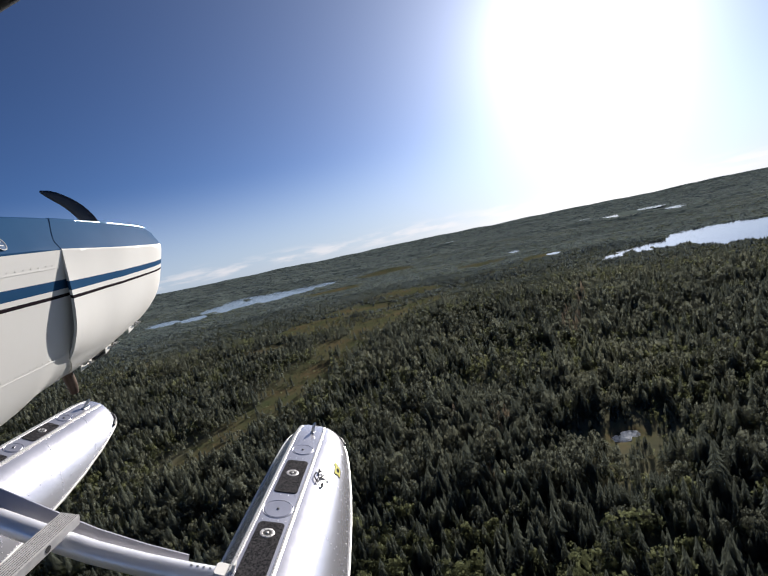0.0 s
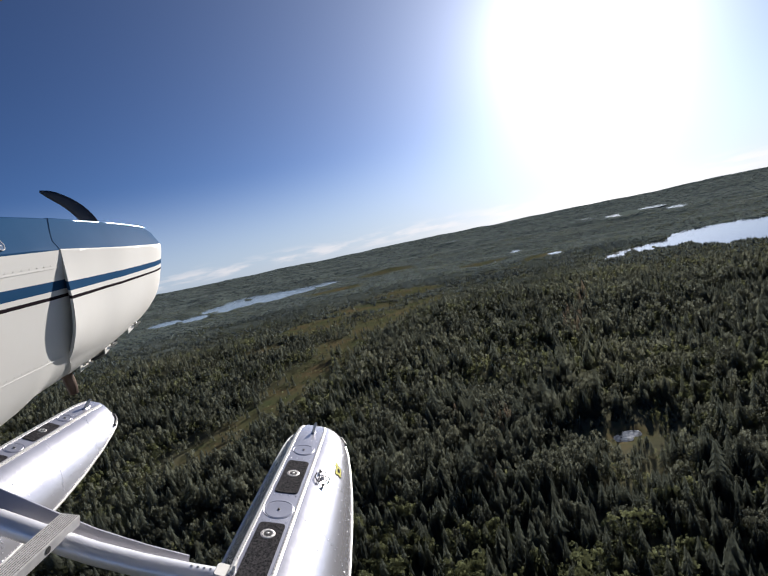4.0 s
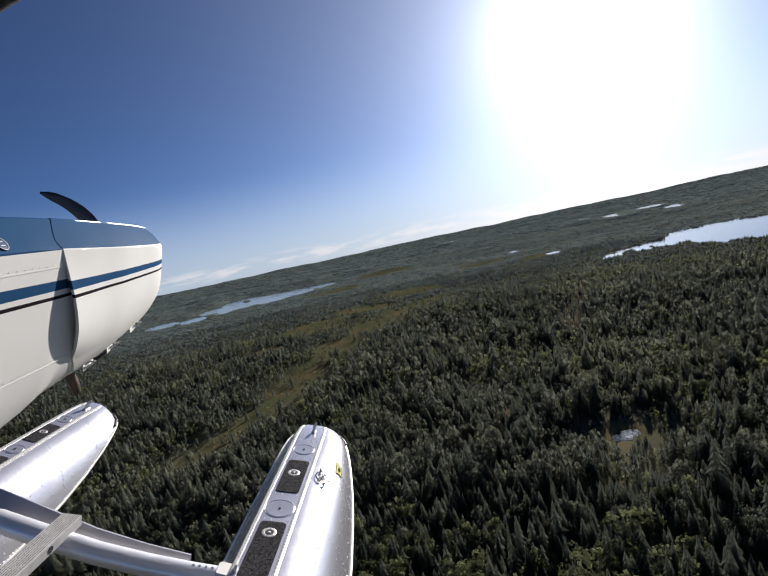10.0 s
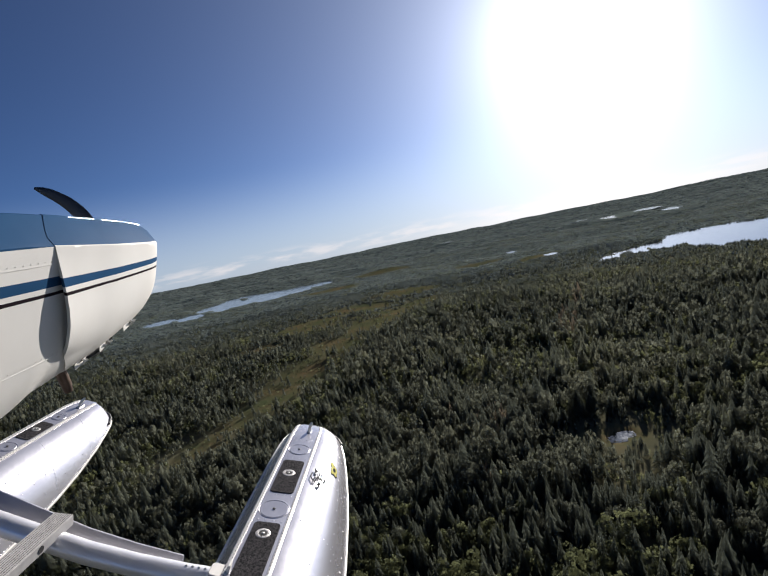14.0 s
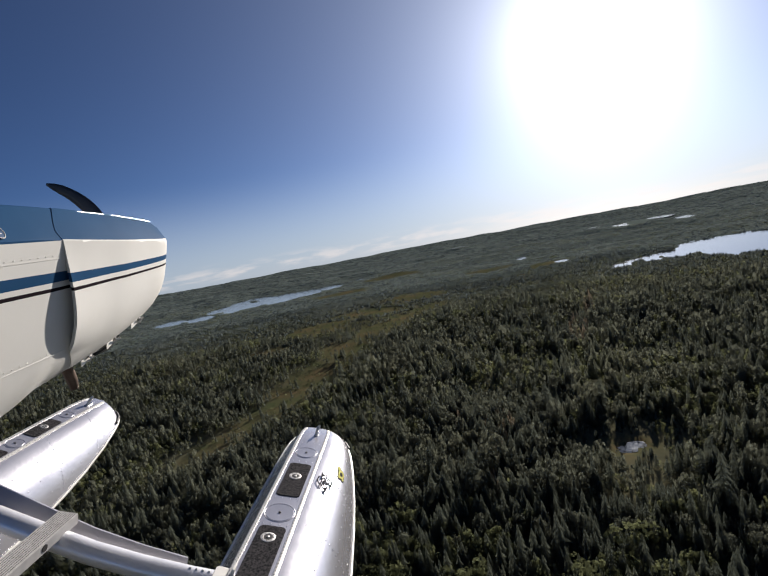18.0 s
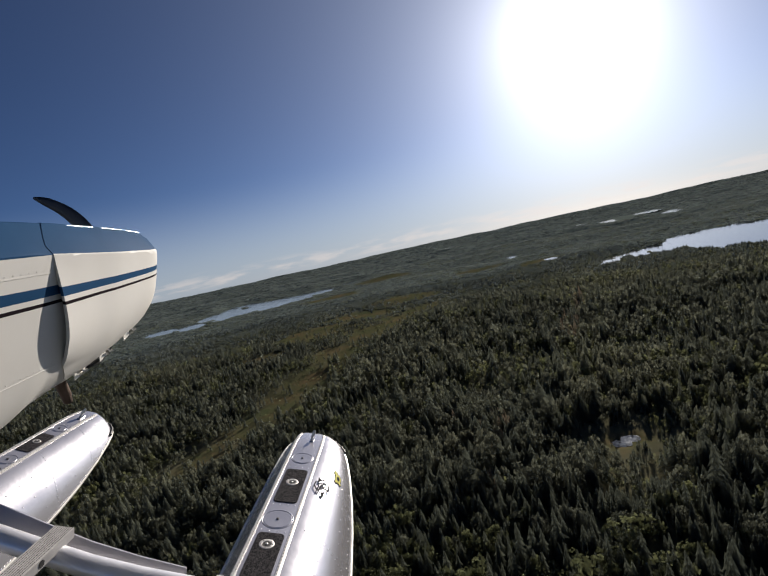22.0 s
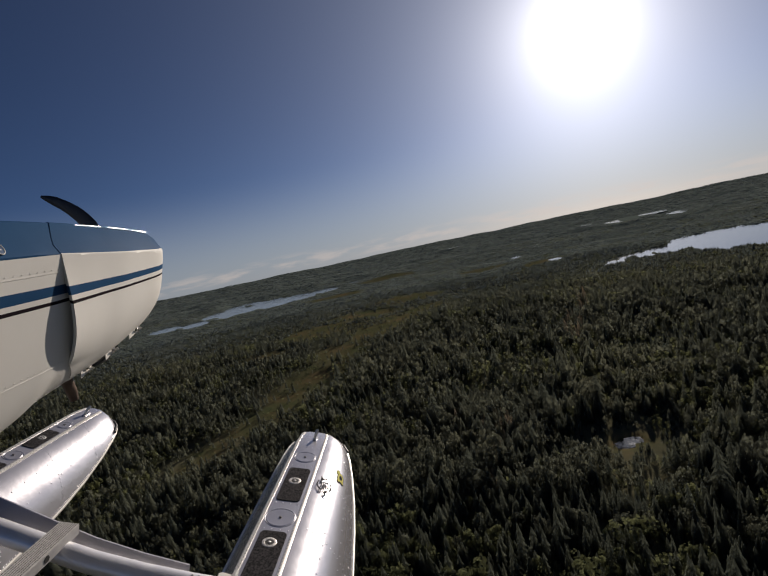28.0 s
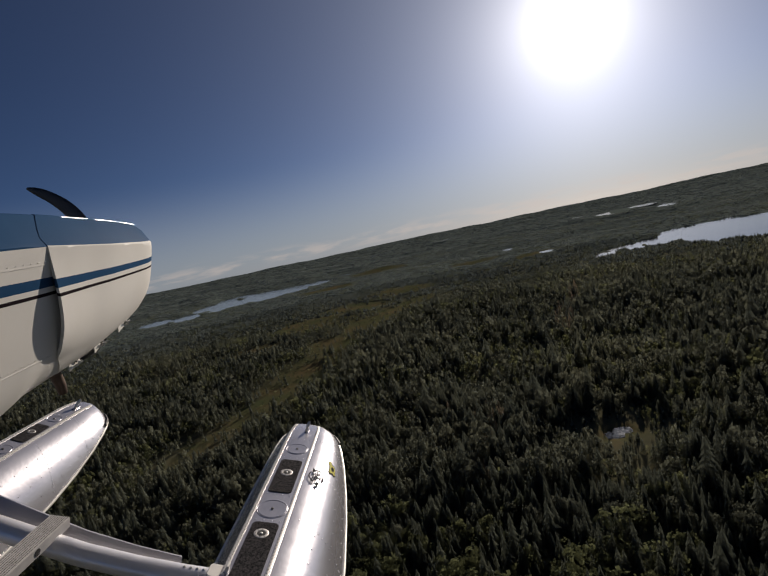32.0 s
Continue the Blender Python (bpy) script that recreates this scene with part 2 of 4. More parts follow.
M_SPRUCE = foliage("spruce_needles", ((0.1, (0.088, 0.099, 0.082)), (0.45, (0.132, 0.147, 0.116)), (0.8, (0.190, 0.200, 0.142))), 0.010, 0.66)
M_PINE = foliage("pine_needles", ((0.1, (0.084, 0.091, 0.072)), (0.5, (0.124, 0.132, 0.098)), (0.9, (0.172, 0.172, 0.114))), 0.012, 0.62)
M_BROAD = foliage("broadleaf_foliage", ((0.1, (0.094, 0.104, 0.056)), (0.5, (0.145, 0.158, 0.078)), (0.9, (0.21, 0.212, 0.095))), 0.014, 0.64)
# far trees: air haze is put into this paler, bluer needle colour
M_FAR_HAZE = foliage("hazed_far_needles", ((0.1, (0.138, 0.168, 0.166)), (0.5, (0.172, 0.206, 0.200)), (0.9, (0.215, 0.246, 0.232))), 0.006, 0.5)
M_STRAW = foliage("straw_tussock", ((0.1, (0.085, 0.080, 0.05)), (0.5, (0.135, 0.115, 0.07)), (0.9, (0.19, 0.155, 0.09))), 0.05, 0.4)
M_DEAD = foliage("dead_needles", ((0.1, (0.24, 0.19, 0.14)), (0.5, (0.34, 0.28, 0.20)), (0.9, (0.44, 0.37, 0.28))), 0.05, 0.45)
M_BARK = simple("grey_bark", (0.035, 0.029, 0.024), (0.065, 0.056, 0.048), 0.9, 0.0, 3.0, 0.5, 9.0)


def ground_material():
    """Dark moss and litter under the trees, straw and sedge in the open meadows, in patches of several sizes."""
    m, ns, ls, p = material("forest_floor")
    at = ns.new("ShaderNodeAttribute")
    at.attribute_name = "meadow"
    a, b = noise_node(ns, ls, 0.02, 6), noise_node(ns, ls, 0.25, 5)
    s = math_node(ns, ls, "ADD", math_node(ns, ls, "MULTIPLY", a.outputs["Fac"], 0.6), math_node(ns, ls, "MULTIPLY", b.outputs["Fac"], 0.4))
    moss = ramp(ns, ((0.35, (0.070, 0.072, 0.046)), (0.65, (0.115, 0.106, 0.066))))
    sedge = ramp(ns, ((0.36, (0.058, 0.072, 0.034)), (0.50, (0.080, 0.078, 0.040)), (0.64, (0.125, 0.092, 0.050))))
    ls.new(s, moss.inputs[0])
    ls.new(s, sedge.inputs[0])
    mx = ns.new("ShaderNodeMix")
    mx.data_type = "RGBA"
    ls.new(at.outputs["Fac"], mx.inputs[0])
    ls.new(moss.outputs[0], mx.inputs[6])
    ls.new(sedge.outputs[0], mx.inputs[7])
    ns.remove(p)
    dull = ns.new("ShaderNodeBsdfDiffuse")
    # air haze put into the colour: far ground turns paler and blue-green
    far, haze_tint, both = ns.new("ShaderNodeAttribute"), ramp(ns, ((0.35, (0.095, 0.120, 0.108)), (0.65, (0.130, 0.152, 0.134)))), ns.new("ShaderNodeMix")
    far.attribute_name = "haze_tint"
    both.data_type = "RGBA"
    ls.new(s, haze_tint.inputs[0])
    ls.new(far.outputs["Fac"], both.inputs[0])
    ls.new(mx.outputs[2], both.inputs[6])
    ls.new(haze_tint.outputs[0], both.inputs[7])
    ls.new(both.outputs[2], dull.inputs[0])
    ls.new(dull.outputs[0], ns["Material Output"].inputs[0])
    return m


def water_material():
    m, ns, ls, p = material("lake_water")
    p.inputs["Base Color"].default_value = (0.012, 0.018, 0.024, 1)
    p.inputs["Roughness"].default_value = 0.05
    p.inputs["IOR"].default_value = 1.33
    n = noise_node(ns, ls, 0.12, 4)
    bp = ns.new("ShaderNodeBump")
    bp.inputs["Strength"].default_value, bp.inputs["Distance"].default_value = 0.30, 1.0
    ls.new(n.outputs["Fac"], bp.inputs["Height"])
    ls.new(bp.outputs[0], p.inputs["Normal"])
    return m


M_GROUND, M_WATER = ground_material(), water_material()


# ---- mesh helpers ----
def part(name, bm, mat, parent, label="", smooth=35.0, kind=""):
    """Links a bmesh as one mesh object under a thing or a part."""
    me = bpy.data.meshes.new(name)
    bm.normal_update()
    bm.to_mesh(me)
    bm.free()
    if smooth:
        me.shade_smooth()
        me.set_sharp_from_angle(angle=radians(smooth))
    me.materials.append(mat)
    ob = new(name, me)
    ob.parent = parent
    if label:
        ob["label"] = label
    if kind:
        ob["kind"] = kind
    return ob


def loft(rings, closed=True, caps=True):
    """A skin over rings of equally many points."""
    bm = bmesh.new()
    vs = [[bm.verts.new(p) for p in ring] for ring in rings]
    n = len(rings[0])
    for a, b in zip(vs, vs[1:]):
        for i in range(n if closed else n - 1):
            j = (i + 1) % n
            bm.faces.new((a[i], a[j], b[j], b[i]))
    if caps:
        bm.faces.new(vs[0][::-1])
        bm.faces.new(vs[-1])
    bmesh.ops.recalc_face_normals(bm, faces=bm.faces)
    return bm


def tube(points, radius, sides=16, flat=1.0, caps=True):
    """A tube along points; flat squeezes it in height."""
    rings = []
    for i, p in enumerate(points):
        a, b = Vector(points[max(i - 1, 0)]), Vector(points[min(i + 1, len(points) - 1)])
        d = (b - a).normalized()
        side = d.cross(Vector((0, 0, 1)))
        side = side.normalized() if side.length > 1e-3 else Vector((1, 0, 0))
        up = side.cross(d)
        r = radius[i] if isinstance(radius, (list, tuple)) else radius
        rings.append([Vector(p) + side * (r * math.cos(t)) + up * (r * flat * math.sin(t))
                      for t in (2 * math.pi * k / sides for k in range(sides))])
    return loft(rings, caps=caps)


def rounded_plate(w, l, h, r, steps=5, bevel=0.004):
    """A plate of width w (x) and length l (y), its corners rounded, its upper edge bevelled, standing on z = 0."""
    def ring(inset, z):
        out = []
        rr = max(r - inset, 0.001)
        for cx, cy, a0 in ((1, 1, 0), (-1, 1, 90), (-1, -1, 180), (1, -1, 270)):
            for k in range(steps + 1):
                a = radians(a0 + 90 * k / steps)
                out.append((cx * (w / 2 - r) + rr * math.cos(a), cy * (l / 2 - r) + rr * math.sin(a), z))
        return out
    return loft([ring(0, 0), ring(0, h - bevel), ring(bevel, h)])


def lathe(profile, sides=24):
    """Turns (radius, height) pairs round z."""
    return loft([[(r * math.cos(t), r * math.sin(t), z) for t in (2 * math.pi * k / sides for k in range(sides))] for r, z in profile])


def box(bm, x0, x1, y0, y1, z0, z1):
    v = [bm.verts.new((x, y, z)) for z in (z0, z1) for y in (y0, y1) for x in (x0, x1)]
    for f in ((0, 2, 3, 1), (4, 5, 7, 6), (0, 1, 5, 4), (2, 6, 7, 3), (0, 4, 6, 2), (1, 3, 7, 5)):
        bm.faces.new([v[i] for i in f])


def dome(bm, centre, normal, r, h):
    """A rivet head: a low dome of 6 sides."""
    nrm = Vector(normal).normalized()
    a = nrm.orthogonal().normalized()
    b = nrm.cross(a)
    c = Vector(centre)
    low = [bm.verts.new(c + a * r * math.cos(t) + b * r * math.sin(t)) for t in (k * math.pi / 3 for k in range(6))]
    mid = [bm.verts.new(c + nrm * h * 0.75 + (a * math.cos(t) + b * math.sin(t)) * r * 0.6) for t in (k * math.pi / 3 for k in range(6))]
    top = bm.verts.new(c + nrm * h)
    for i in range(6):
        j = (i + 1) % 6
        bm.faces.new((low[i], low[j], mid[j], mid[i]))
        bm.faces.new((mid[i], mid[j], top))


def lerp_table(table, y):
    """Columns of a table interpolated at y, its first column, with soft turns."""
    for a, b in zip(table, table[1:]):
        if a[0] <= y <= b[0]:
            t = (y - a[0]) / (b[0] - a[0])
            return [p + (q - p) * t for p, q in zip(a[1:], b[1:])]
    return list(table[0][1:] if y < table[0][0] else table[-1][1:])


# ---- the floatplane ----
plane = new("floatplane")
plane.matrix_world = pose(-1.5349, 0.0779, 110.5004, 2.2956, 18.0346, -2.9028)
tagged(plane, "cream and blue floatplane with bare aluminium floats, in flight", "aircraft")

# y, half width, top, bottom, squareness
BODY = ((-0.6, 0.50, -0.06, -1.12, 3.2), (0.8, 0.50, -0.084, -1.00, 3.2), (1.35, 0.50, -0.090, -0.905, 3.2), (1.55, 0.50, -0.093, -0.850, 3.2),
        (1.63, 0.499, -0.094, -0.816, 3.2), (1.78, 0.498, -0.0985, -0.791, 3.2), (2.02, 0.489, -0.109, -0.758, 3.1))
COWL = ((1.60, 0.501, -0.0925, -0.822, 3.2), (1.75, 0.502, -0.0955, -0.798, 3.2), (2.00, 0.494, -0.105, -0.764, 3.1), (2.20, 0.471, -0.115, -0.730, 3.0),
        (2.36, 0.450, -0.124, -0.700, 2.9), (2.47, 0.428, -0.133, -0.672, 2.8), (2.55, 0.390, -0.168, -0.635, 2.6), (2.60, 0.331, -0.232, -0.59, 2.4),
        (2.62, 0.24, -0.32, -0.53, 2.2))
# how far the rear edge of the cowling steps forward, by height
EDGE = ((-0.90, 0.31), (-0.78, 0.27), (-0.70, 0.165), (-0.62, 0.095), (-0.54, 0.065), (-0.45, 0.048), (-0.355, 0.035), (-0.27, 0.02), (-0.15, 0.0), (0.0, 0.0))


def body_point(table, y, a, grow=0.0):
    """The skin at y and angle a (0 at the right side, 90 degrees on top)."""
    w, top, bot, n = lerp_table(table, y)
    c, s = math.cos(a), math.sin(a)
    zc, h = top - 0.40 * (top - bot), 0.40 * (top - bot)
    hh = h if s >= 0 else (zc - bot)
    n = min(8.0, n + 5.0 * min(max((2.62 - y) / 0.30, 0.0), 1.0)) if s >= 0 else n
    x = (w + grow) * math.copysign(abs(c) ** (2 / n), c)
    z = zc + (hh + grow) * math.copysign(abs(s) ** (2 / n), s)
    # the upper panel is flat, bent sharply from the side
    foot = -0.205 - 0.031 * max(y - 1.5, 0.0) + 0.02 * min(y - 1.5, 0.0)
    if abs(z - foot) < 0.005:
        z = foot
    if z > foot:
        x = math.copysign(min(abs(x), w * 0.998 + grow - 0.85 * (z - foot)), x)
    return Vector((x, y, z + (0.10 + 0.045 * max(0.0, s)) * (x - 0.45)))


def body_angle(table, y, z):
    """The angle on the right side at which the skin has the height z."""
    lo, hi = -math.pi / 2, math.pi / 2
    for _ in range(40):
        mid = (lo + hi) / 2
        if body_point(table, y, mid).z < z:
            lo = mid
        else:
            hi = mid
    return lo


def outlet(z):
    """How far the long cooling outlet opens at the height z: a lens between the stripe of blue and the belly."""
    t = (z + 0.62) / 0.42
    return math.sin(math.pi * t ** 0.75) ** 1.25 if 0 < t < 1 else 0.0


def body_skin(y, a, grow=0.0):
    """The fuselage skin, dished in front into the outlet."""
    p = body_point(BODY, y, a, grow)
    t = min(max((y - 1.575) / 0.09, 0.0), 1.0)
    p.x -= math.copysign(0.004 * outlet(p.z) * t * t * (3 - 2 * t), p.x) * (1 if abs(p.x) > 0.3 else 0)
    return p


SEG = 240
ys = [-0.6, 0.0, 0.5, 0.9, 1.1, 1.25, 1.35, 1.45] + [1.50 + 0.015 * i for i in range(34)]
fuselage = part("fuselage", loft([[body_skin(y, 2 * math.pi * k / SEG) for k in range(SEG)] for y in ys]), M_LIVERY, plane,
                "cream fuselage side with blue top and stripe", 18)


def cowl_skin(y, a, grow=0.0):
    """The cowling: its rear edge stands off the side in a long outlet."""
    p = body_point(COWL, y, a, grow)
    fade = max(0.0, 1 - (y - 1.60) / 0.5)
    step = max(0.0, 1 - (y - 1.60) / 0.34)
    ahead = step * lerp_table(EDGE, p.z)[0]
    if p.z > -0.2:
        # over the crown the edge runs forward a little
        ahead += step * 1.1 * max(0.0, 0.475 - p.x)
    p = body_point(COWL, y + ahead, a, grow)
    if abs(p.x) > 0.3:
        p.x *= 1 + 0.060 * outlet(p.z) * fade * fade
    return p


yc = [1.60, 1.63, 1.66, 1.70, 1.75] + [1.75 + 0.74 * i / 12 for i in range(1, 13)] + [2.52, 2.55, 2.575, 2.595, 2.61, 2.62]
outer = [[cowl_skin(y, 2 * math.pi * k / SEG) for k in range(SEG)] for y in yc]
inner = [[cowl_skin(y, 2 * math.pi * k / SEG, -0.012) for k in range(SEG)] for y in (1.93, 1.75, 1.603)]
cowling = part("cowling", loft(inner + outer, caps=False), M_COWL, plane, "cream engine cowling, blue above, with two stripes", 18)
part("nose_cap", loft([[cowl_skin(2.62, 2 * math.pi * k / SEG) for k in range(SEG)],
                       [cowl_skin(2.62, 2 * math.pi * k / SEG, -0.05) + Vector((0, 0.012, 0)) for k in range(SEG)]]), M_WHITE, cowling)
# the dark outlet behind the cowling
part("outlet_lining", loft([[body_skin(y, 2 * math.pi * k / SEG, 0.003) for k in range(SEG)] for y in (1.93, 1.96, 1.99)]), M_DARK, cowling, "dark cooling outlet")


def strip_on(table_fn, y0, y1, z_fn, n, width, lift):
    """A thin raised seam along the right side."""
    rings = []
    for i in range(n + 1):
        y = y0 + (y1 - y0) * i / n
        z = z_fn(y)
        a = body_angle(BODY if table_fn is body_fn else COWL, y, z)
        b = body_angle(BODY if table_fn is body_fn else COWL, y, z - width)
        rings.append([table_fn(y, a, 0.0), table_fn(y, a, lift), table_fn(y, b, lift), table_fn(y, b, 0.0)])
    return loft(rings)


def body_fn(y, a, grow=0.0):
    return body_point(BODY, y, a, grow)


def rivets_on(fn, table, spots, r=0.004, h=0.0025):
    bm = bmesh.new()
    for y, z in spots:
        a = body_angle(table, y, z)
        p = fn(y, a)
        dome(bm, p, fn(y, a, 0.02) - p, r, h)
    return bm


part("skin_seam", strip_on(body_fn, 0.6, 1.61, lambda y: -0.268 + 0.03 * (y - 1.35), 10, 0.004, 0.0012), M_LIVERY, fuselage)
part("skin_seam", strip_on(body_fn, 0.6, 1.66, lambda y: -0.604 + 0.05 * (y - 1.35), 10, 0.004, 0.0012), M_LIVERY, fuselage)
part("rivet_row", rivets_on(body_fn, BODY, [(0.7 + 0.032 * i, -0.260 + 0.03 * (0.7 + 0.032 * i - 1.35)) for i in range(29)], 0.0024, 0.0016), M_WHITE, fuselage, kind="stuff")
part("rivet_row", rivets_on(body_fn, BODY, [(0.7 + 0.030 * i, -0.594 + 0.05 * (0.7 + 0.030 * i - 1.35)) for i in range(32)], 0.0024, 0.0016), M_WHITE, fuselage, kind="stuff")

# oval badge on the blue back
bm = lathe(((0.0, 0.0), (0.021, 0.0), (0.021, 0.0015), (0.0, 0.0016)), 24)
badge = part("badge", bm, M_BADGE, fuselage, "small oval blue badge with a white rim")
a = body_angle(BODY, 1.372, -0.178)
p = body_fn(1.372, a, 0.001)
along, up = Vector((0, 1, 0.02)).normalized(), (body_fn(1.372, a + 0.03, 0.001) - body_fn(1.372, a - 0.03, 0.001)).normalized()
facing = along.cross(up).normalized()
badge.matrix_basis = Matrix.Translation(p + facing * 0.001) @ Matrix((along, up, facing)).transposed().to_4x4() @ Matrix.Diagonal((0.95, 1.15, 1, 1))
ring = [(0.0195 * math.cos(math.pi * k / 16), 0.0195 * math.sin(math.pi * k / 16), 0.0016) for k in range(33)]
rim = part("badge_rim", tube(ring, 0.0014, 6), M_WHITE, fuselage, "white badge rim")
rim.matrix_basis = badge.matrix_basis
# unreadable writing on it, as plain bars
for v, half in ((0.006, 0.009), (-0.006, 0.008)):
    bm = bmesh.new()
    bmesh.ops.create_cube(bm, size=1.0, matrix=Matrix.Translation((0, v, 0.002)) @ Matrix.Diagonal((2 * half, 0.0022, 0.001, 1)))
    part("lettering_bar", bm, M_WHITE, fuselage).matrix_basis = badge.matrix_basis

# hinge knuckles along the top of the cowling, with gaps
hinge_y = [1.78 + 0.026 * i for i in range(25) if i not in (8, 9, 17, 18)]
for y in hinge_y:
    p = cowl_skin(y, 1.0, 0.0005)
    part("hinge_knuckle", tube([p - Vector((0, 0.007, 0)), p + Vector((0, 0.007, 0))], 0.0013, 6), M_RIVET, cowling)

# latches, cooling tabs, scoop and exhaust under the cowling
for y, z in ((1.915, -0.700), (2.105, -0.662), (2.295, -0.607)):
    a = body_angle(COWL, y, z)
    p, q = cowl_skin(y, a), cowl_skin(y, a, 0.02)
    out = (q - p).normalized()
    bm = bmesh.new()
    dome(bm, p, out, 0.010, 0.008)
    latch = part("cowl_latch", bm, M_CHROME, cowling)
    along = Vector((0, 1, 0))
    across = out.cross(along).normalized()
    for lean in (0.9, -0.9):
        d = along * math.cos(lean) + across * math.sin(lean)
        part("latch_wing", tube([p + out * 0.013 - d * 0.019, p + out * 0.015, p + out * 0.013 + d * 0.019], [0.005, 0.0035, 0.0055], 7), M_WHITE, latch)
for y, z, l in ((1.91, -0.704, 0.070), (2.065, -0.668, 0.046), (2.245, -0.616, 0.050)):
    a = body_angle(COWL, y, z)
    p = cowl_skin(y, a)
    quad = ((-0.5 * l, 0.010), (0.5 * l, 0.014), (0.42 * l, -0.010), (-0.62 * l, -0.026))
    rings = [[p + Vector((dx - 0.25 * dz, dy, dz)) for dy, dz in quad] for dx in (0.0, 0.003)]
    part("cooling_tab", loft(rings), M_WHITE, cowling, "small white sheet-metal tab")
bm = tube([(0.36, 2.16, -0.66), (0.36, 2.08, -0.70), (0.36, 1.99, -0.715)], [0.03, 0.036, 0.02], 14, 0.6)
part("air_scoop", bm, M_DARK, cowling, "dark air scoop")
bm = tube([(0.30, 1.92, -0.73), (0.30, 1.955, -0.785), (0.306, 1.975, -0.83), (0.31, 1.985, -0.865)], [0.023, 0.023, 0.021, 0.017], 18, 1.0)
part("exhaust_pipe", bm, M_EXHAUST, plane, "burnt brown steel exhaust pipe")

# propeller, at rest
HUB = Vector((0.0, 2.78, -0.40))
prop = part("propeller", lathe(((0.0, -0.16), (0.06, -0.15), (0.11, -0.08), (0.13, 0.0), (0.13, 0.03), (0.0, 0.035)), 24), M_WHITE, plane, "propeller with black curved blades and white spinner")
prop.matrix_basis = Matrix.Translation(HUB) @ pose(0, 0, 0, 90, 0, 0)


def blade_mesh():
    """A black blade of scimitar shape: x to the right, z up from the hub."""
    rings = []
    for i in range(15):
        t = i / 14
        # centre line bending back towards the tip
        x = 0.17 * math.sin(t * 1.55) - 0.29 * t ** 1.5
        z = 0.06 + 0.49 * t ** 0.95
        dx, dz = 0.2635 * math.cos(t * 1.55) - 0.435 * t ** 0.5, 0.47
        d = math.hypot(dx, dz)
        nx, nz = dz / d, -dx / d
        c = (0.024 + 0.015 * math.sin(math.pi * min(t * 1.25, 1) * 0.9)) * (1 if t < 0.8 else 1 - 0.75 * ((t - 0.8) / 0.2) ** 2)
        th = 0.016 * (1 - 0.75 * t)
        ring = []
        for k in range(10):
            a = 2 * math.pi * k / 10
            ring.append((x + nx * c * math.cos(a), th * math.sin(a) + 0.25 * c * math.cos(a) * (1 - t), z + nz * c * math.cos(a)))
        rings.append(ring)
    return loft(rings)


for turn in (-38, 198):
    b = part("blade", blade_mesh(), M_BLADE, plane, "black curved propeller blade")
    b.matrix_basis = Matrix.Translation(HUB) @ pose(0, 0, 0, 0, turn, 0) @ Matrix.Scale(1.01, 4)

# ---- floats: y, half width at the chine, its depth, keel depth, half width of the deck ----
HULL = ((-2.2, 0.20, 0.10, 0.20, 0.10), (-1.2, 0.40, 0.26, 0.42, 0.12), (0.0, 0.50, 0.38, 0.62, 0.118), (1.4, 0.54, 0.40, 0.72, 0.118), (2.4, 0.535, 0.375, 0.72, 0.118),
        (2.9, 0.52, 0.34, 0.69, 0.118), (3.45, 0.478, 0.28, 0.60, 0.118), (3.8, 0.435, 0.23, 0.51, 0.118), (4.1, 0.38, 0.17, 0.40, 0.118),
        (4.30, 0.325, 0.125, 0.28, 0.116), (4.40, 0.275, 0.105, 0.20, 0.110), (4.455, 0.215, 0.09, 0.15, 0.095), (4.485, 0.13, 0.08, 0.11, 0.06))
SHOULDER = 9
SHAPE = [1.0, 1.0, 1.0, 0.48, 0.15]  # girth, depth, deck width, inboard bulge and flatness of the float being built


def hull_point(y, s, side=1, lift=0.0):
    """The upper side of the float at y: s is 0 at the deck rail and 1 at the chine."""
    w, d, k, hd = lerp_table(HULL, y)
    w, d, hd = hd + (w - hd) * SHAPE[0], d * SHAPE[1], hd * SHAPE[2]
    a = s * math.pi / 2
    if side < 0:  # the inboard flank is steeper
        w = hd + (w - hd) * SHAPE[3]
    flat = SHAPE[4] if side > 0 else 0.9
    x = hd + (w - hd) * (math.sin(a) ** 0.85 * (1 - flat) + s * flat)
    z = -d * ((1 - math.cos(a) ** 1.15) * (1 - flat) + s * flat)
    drop = -0.035 * max(0.0, (y - 4.15) / 0.33) ** 2
    nx, nz = math.sin(a) * d + 1e-4, math.cos(a) * (w - hd) + 1e-4
    q = math.hypot(nx, nz)
    return Vector((side * (x + lift * nx / q), y, z + drop + lift * nz / q))


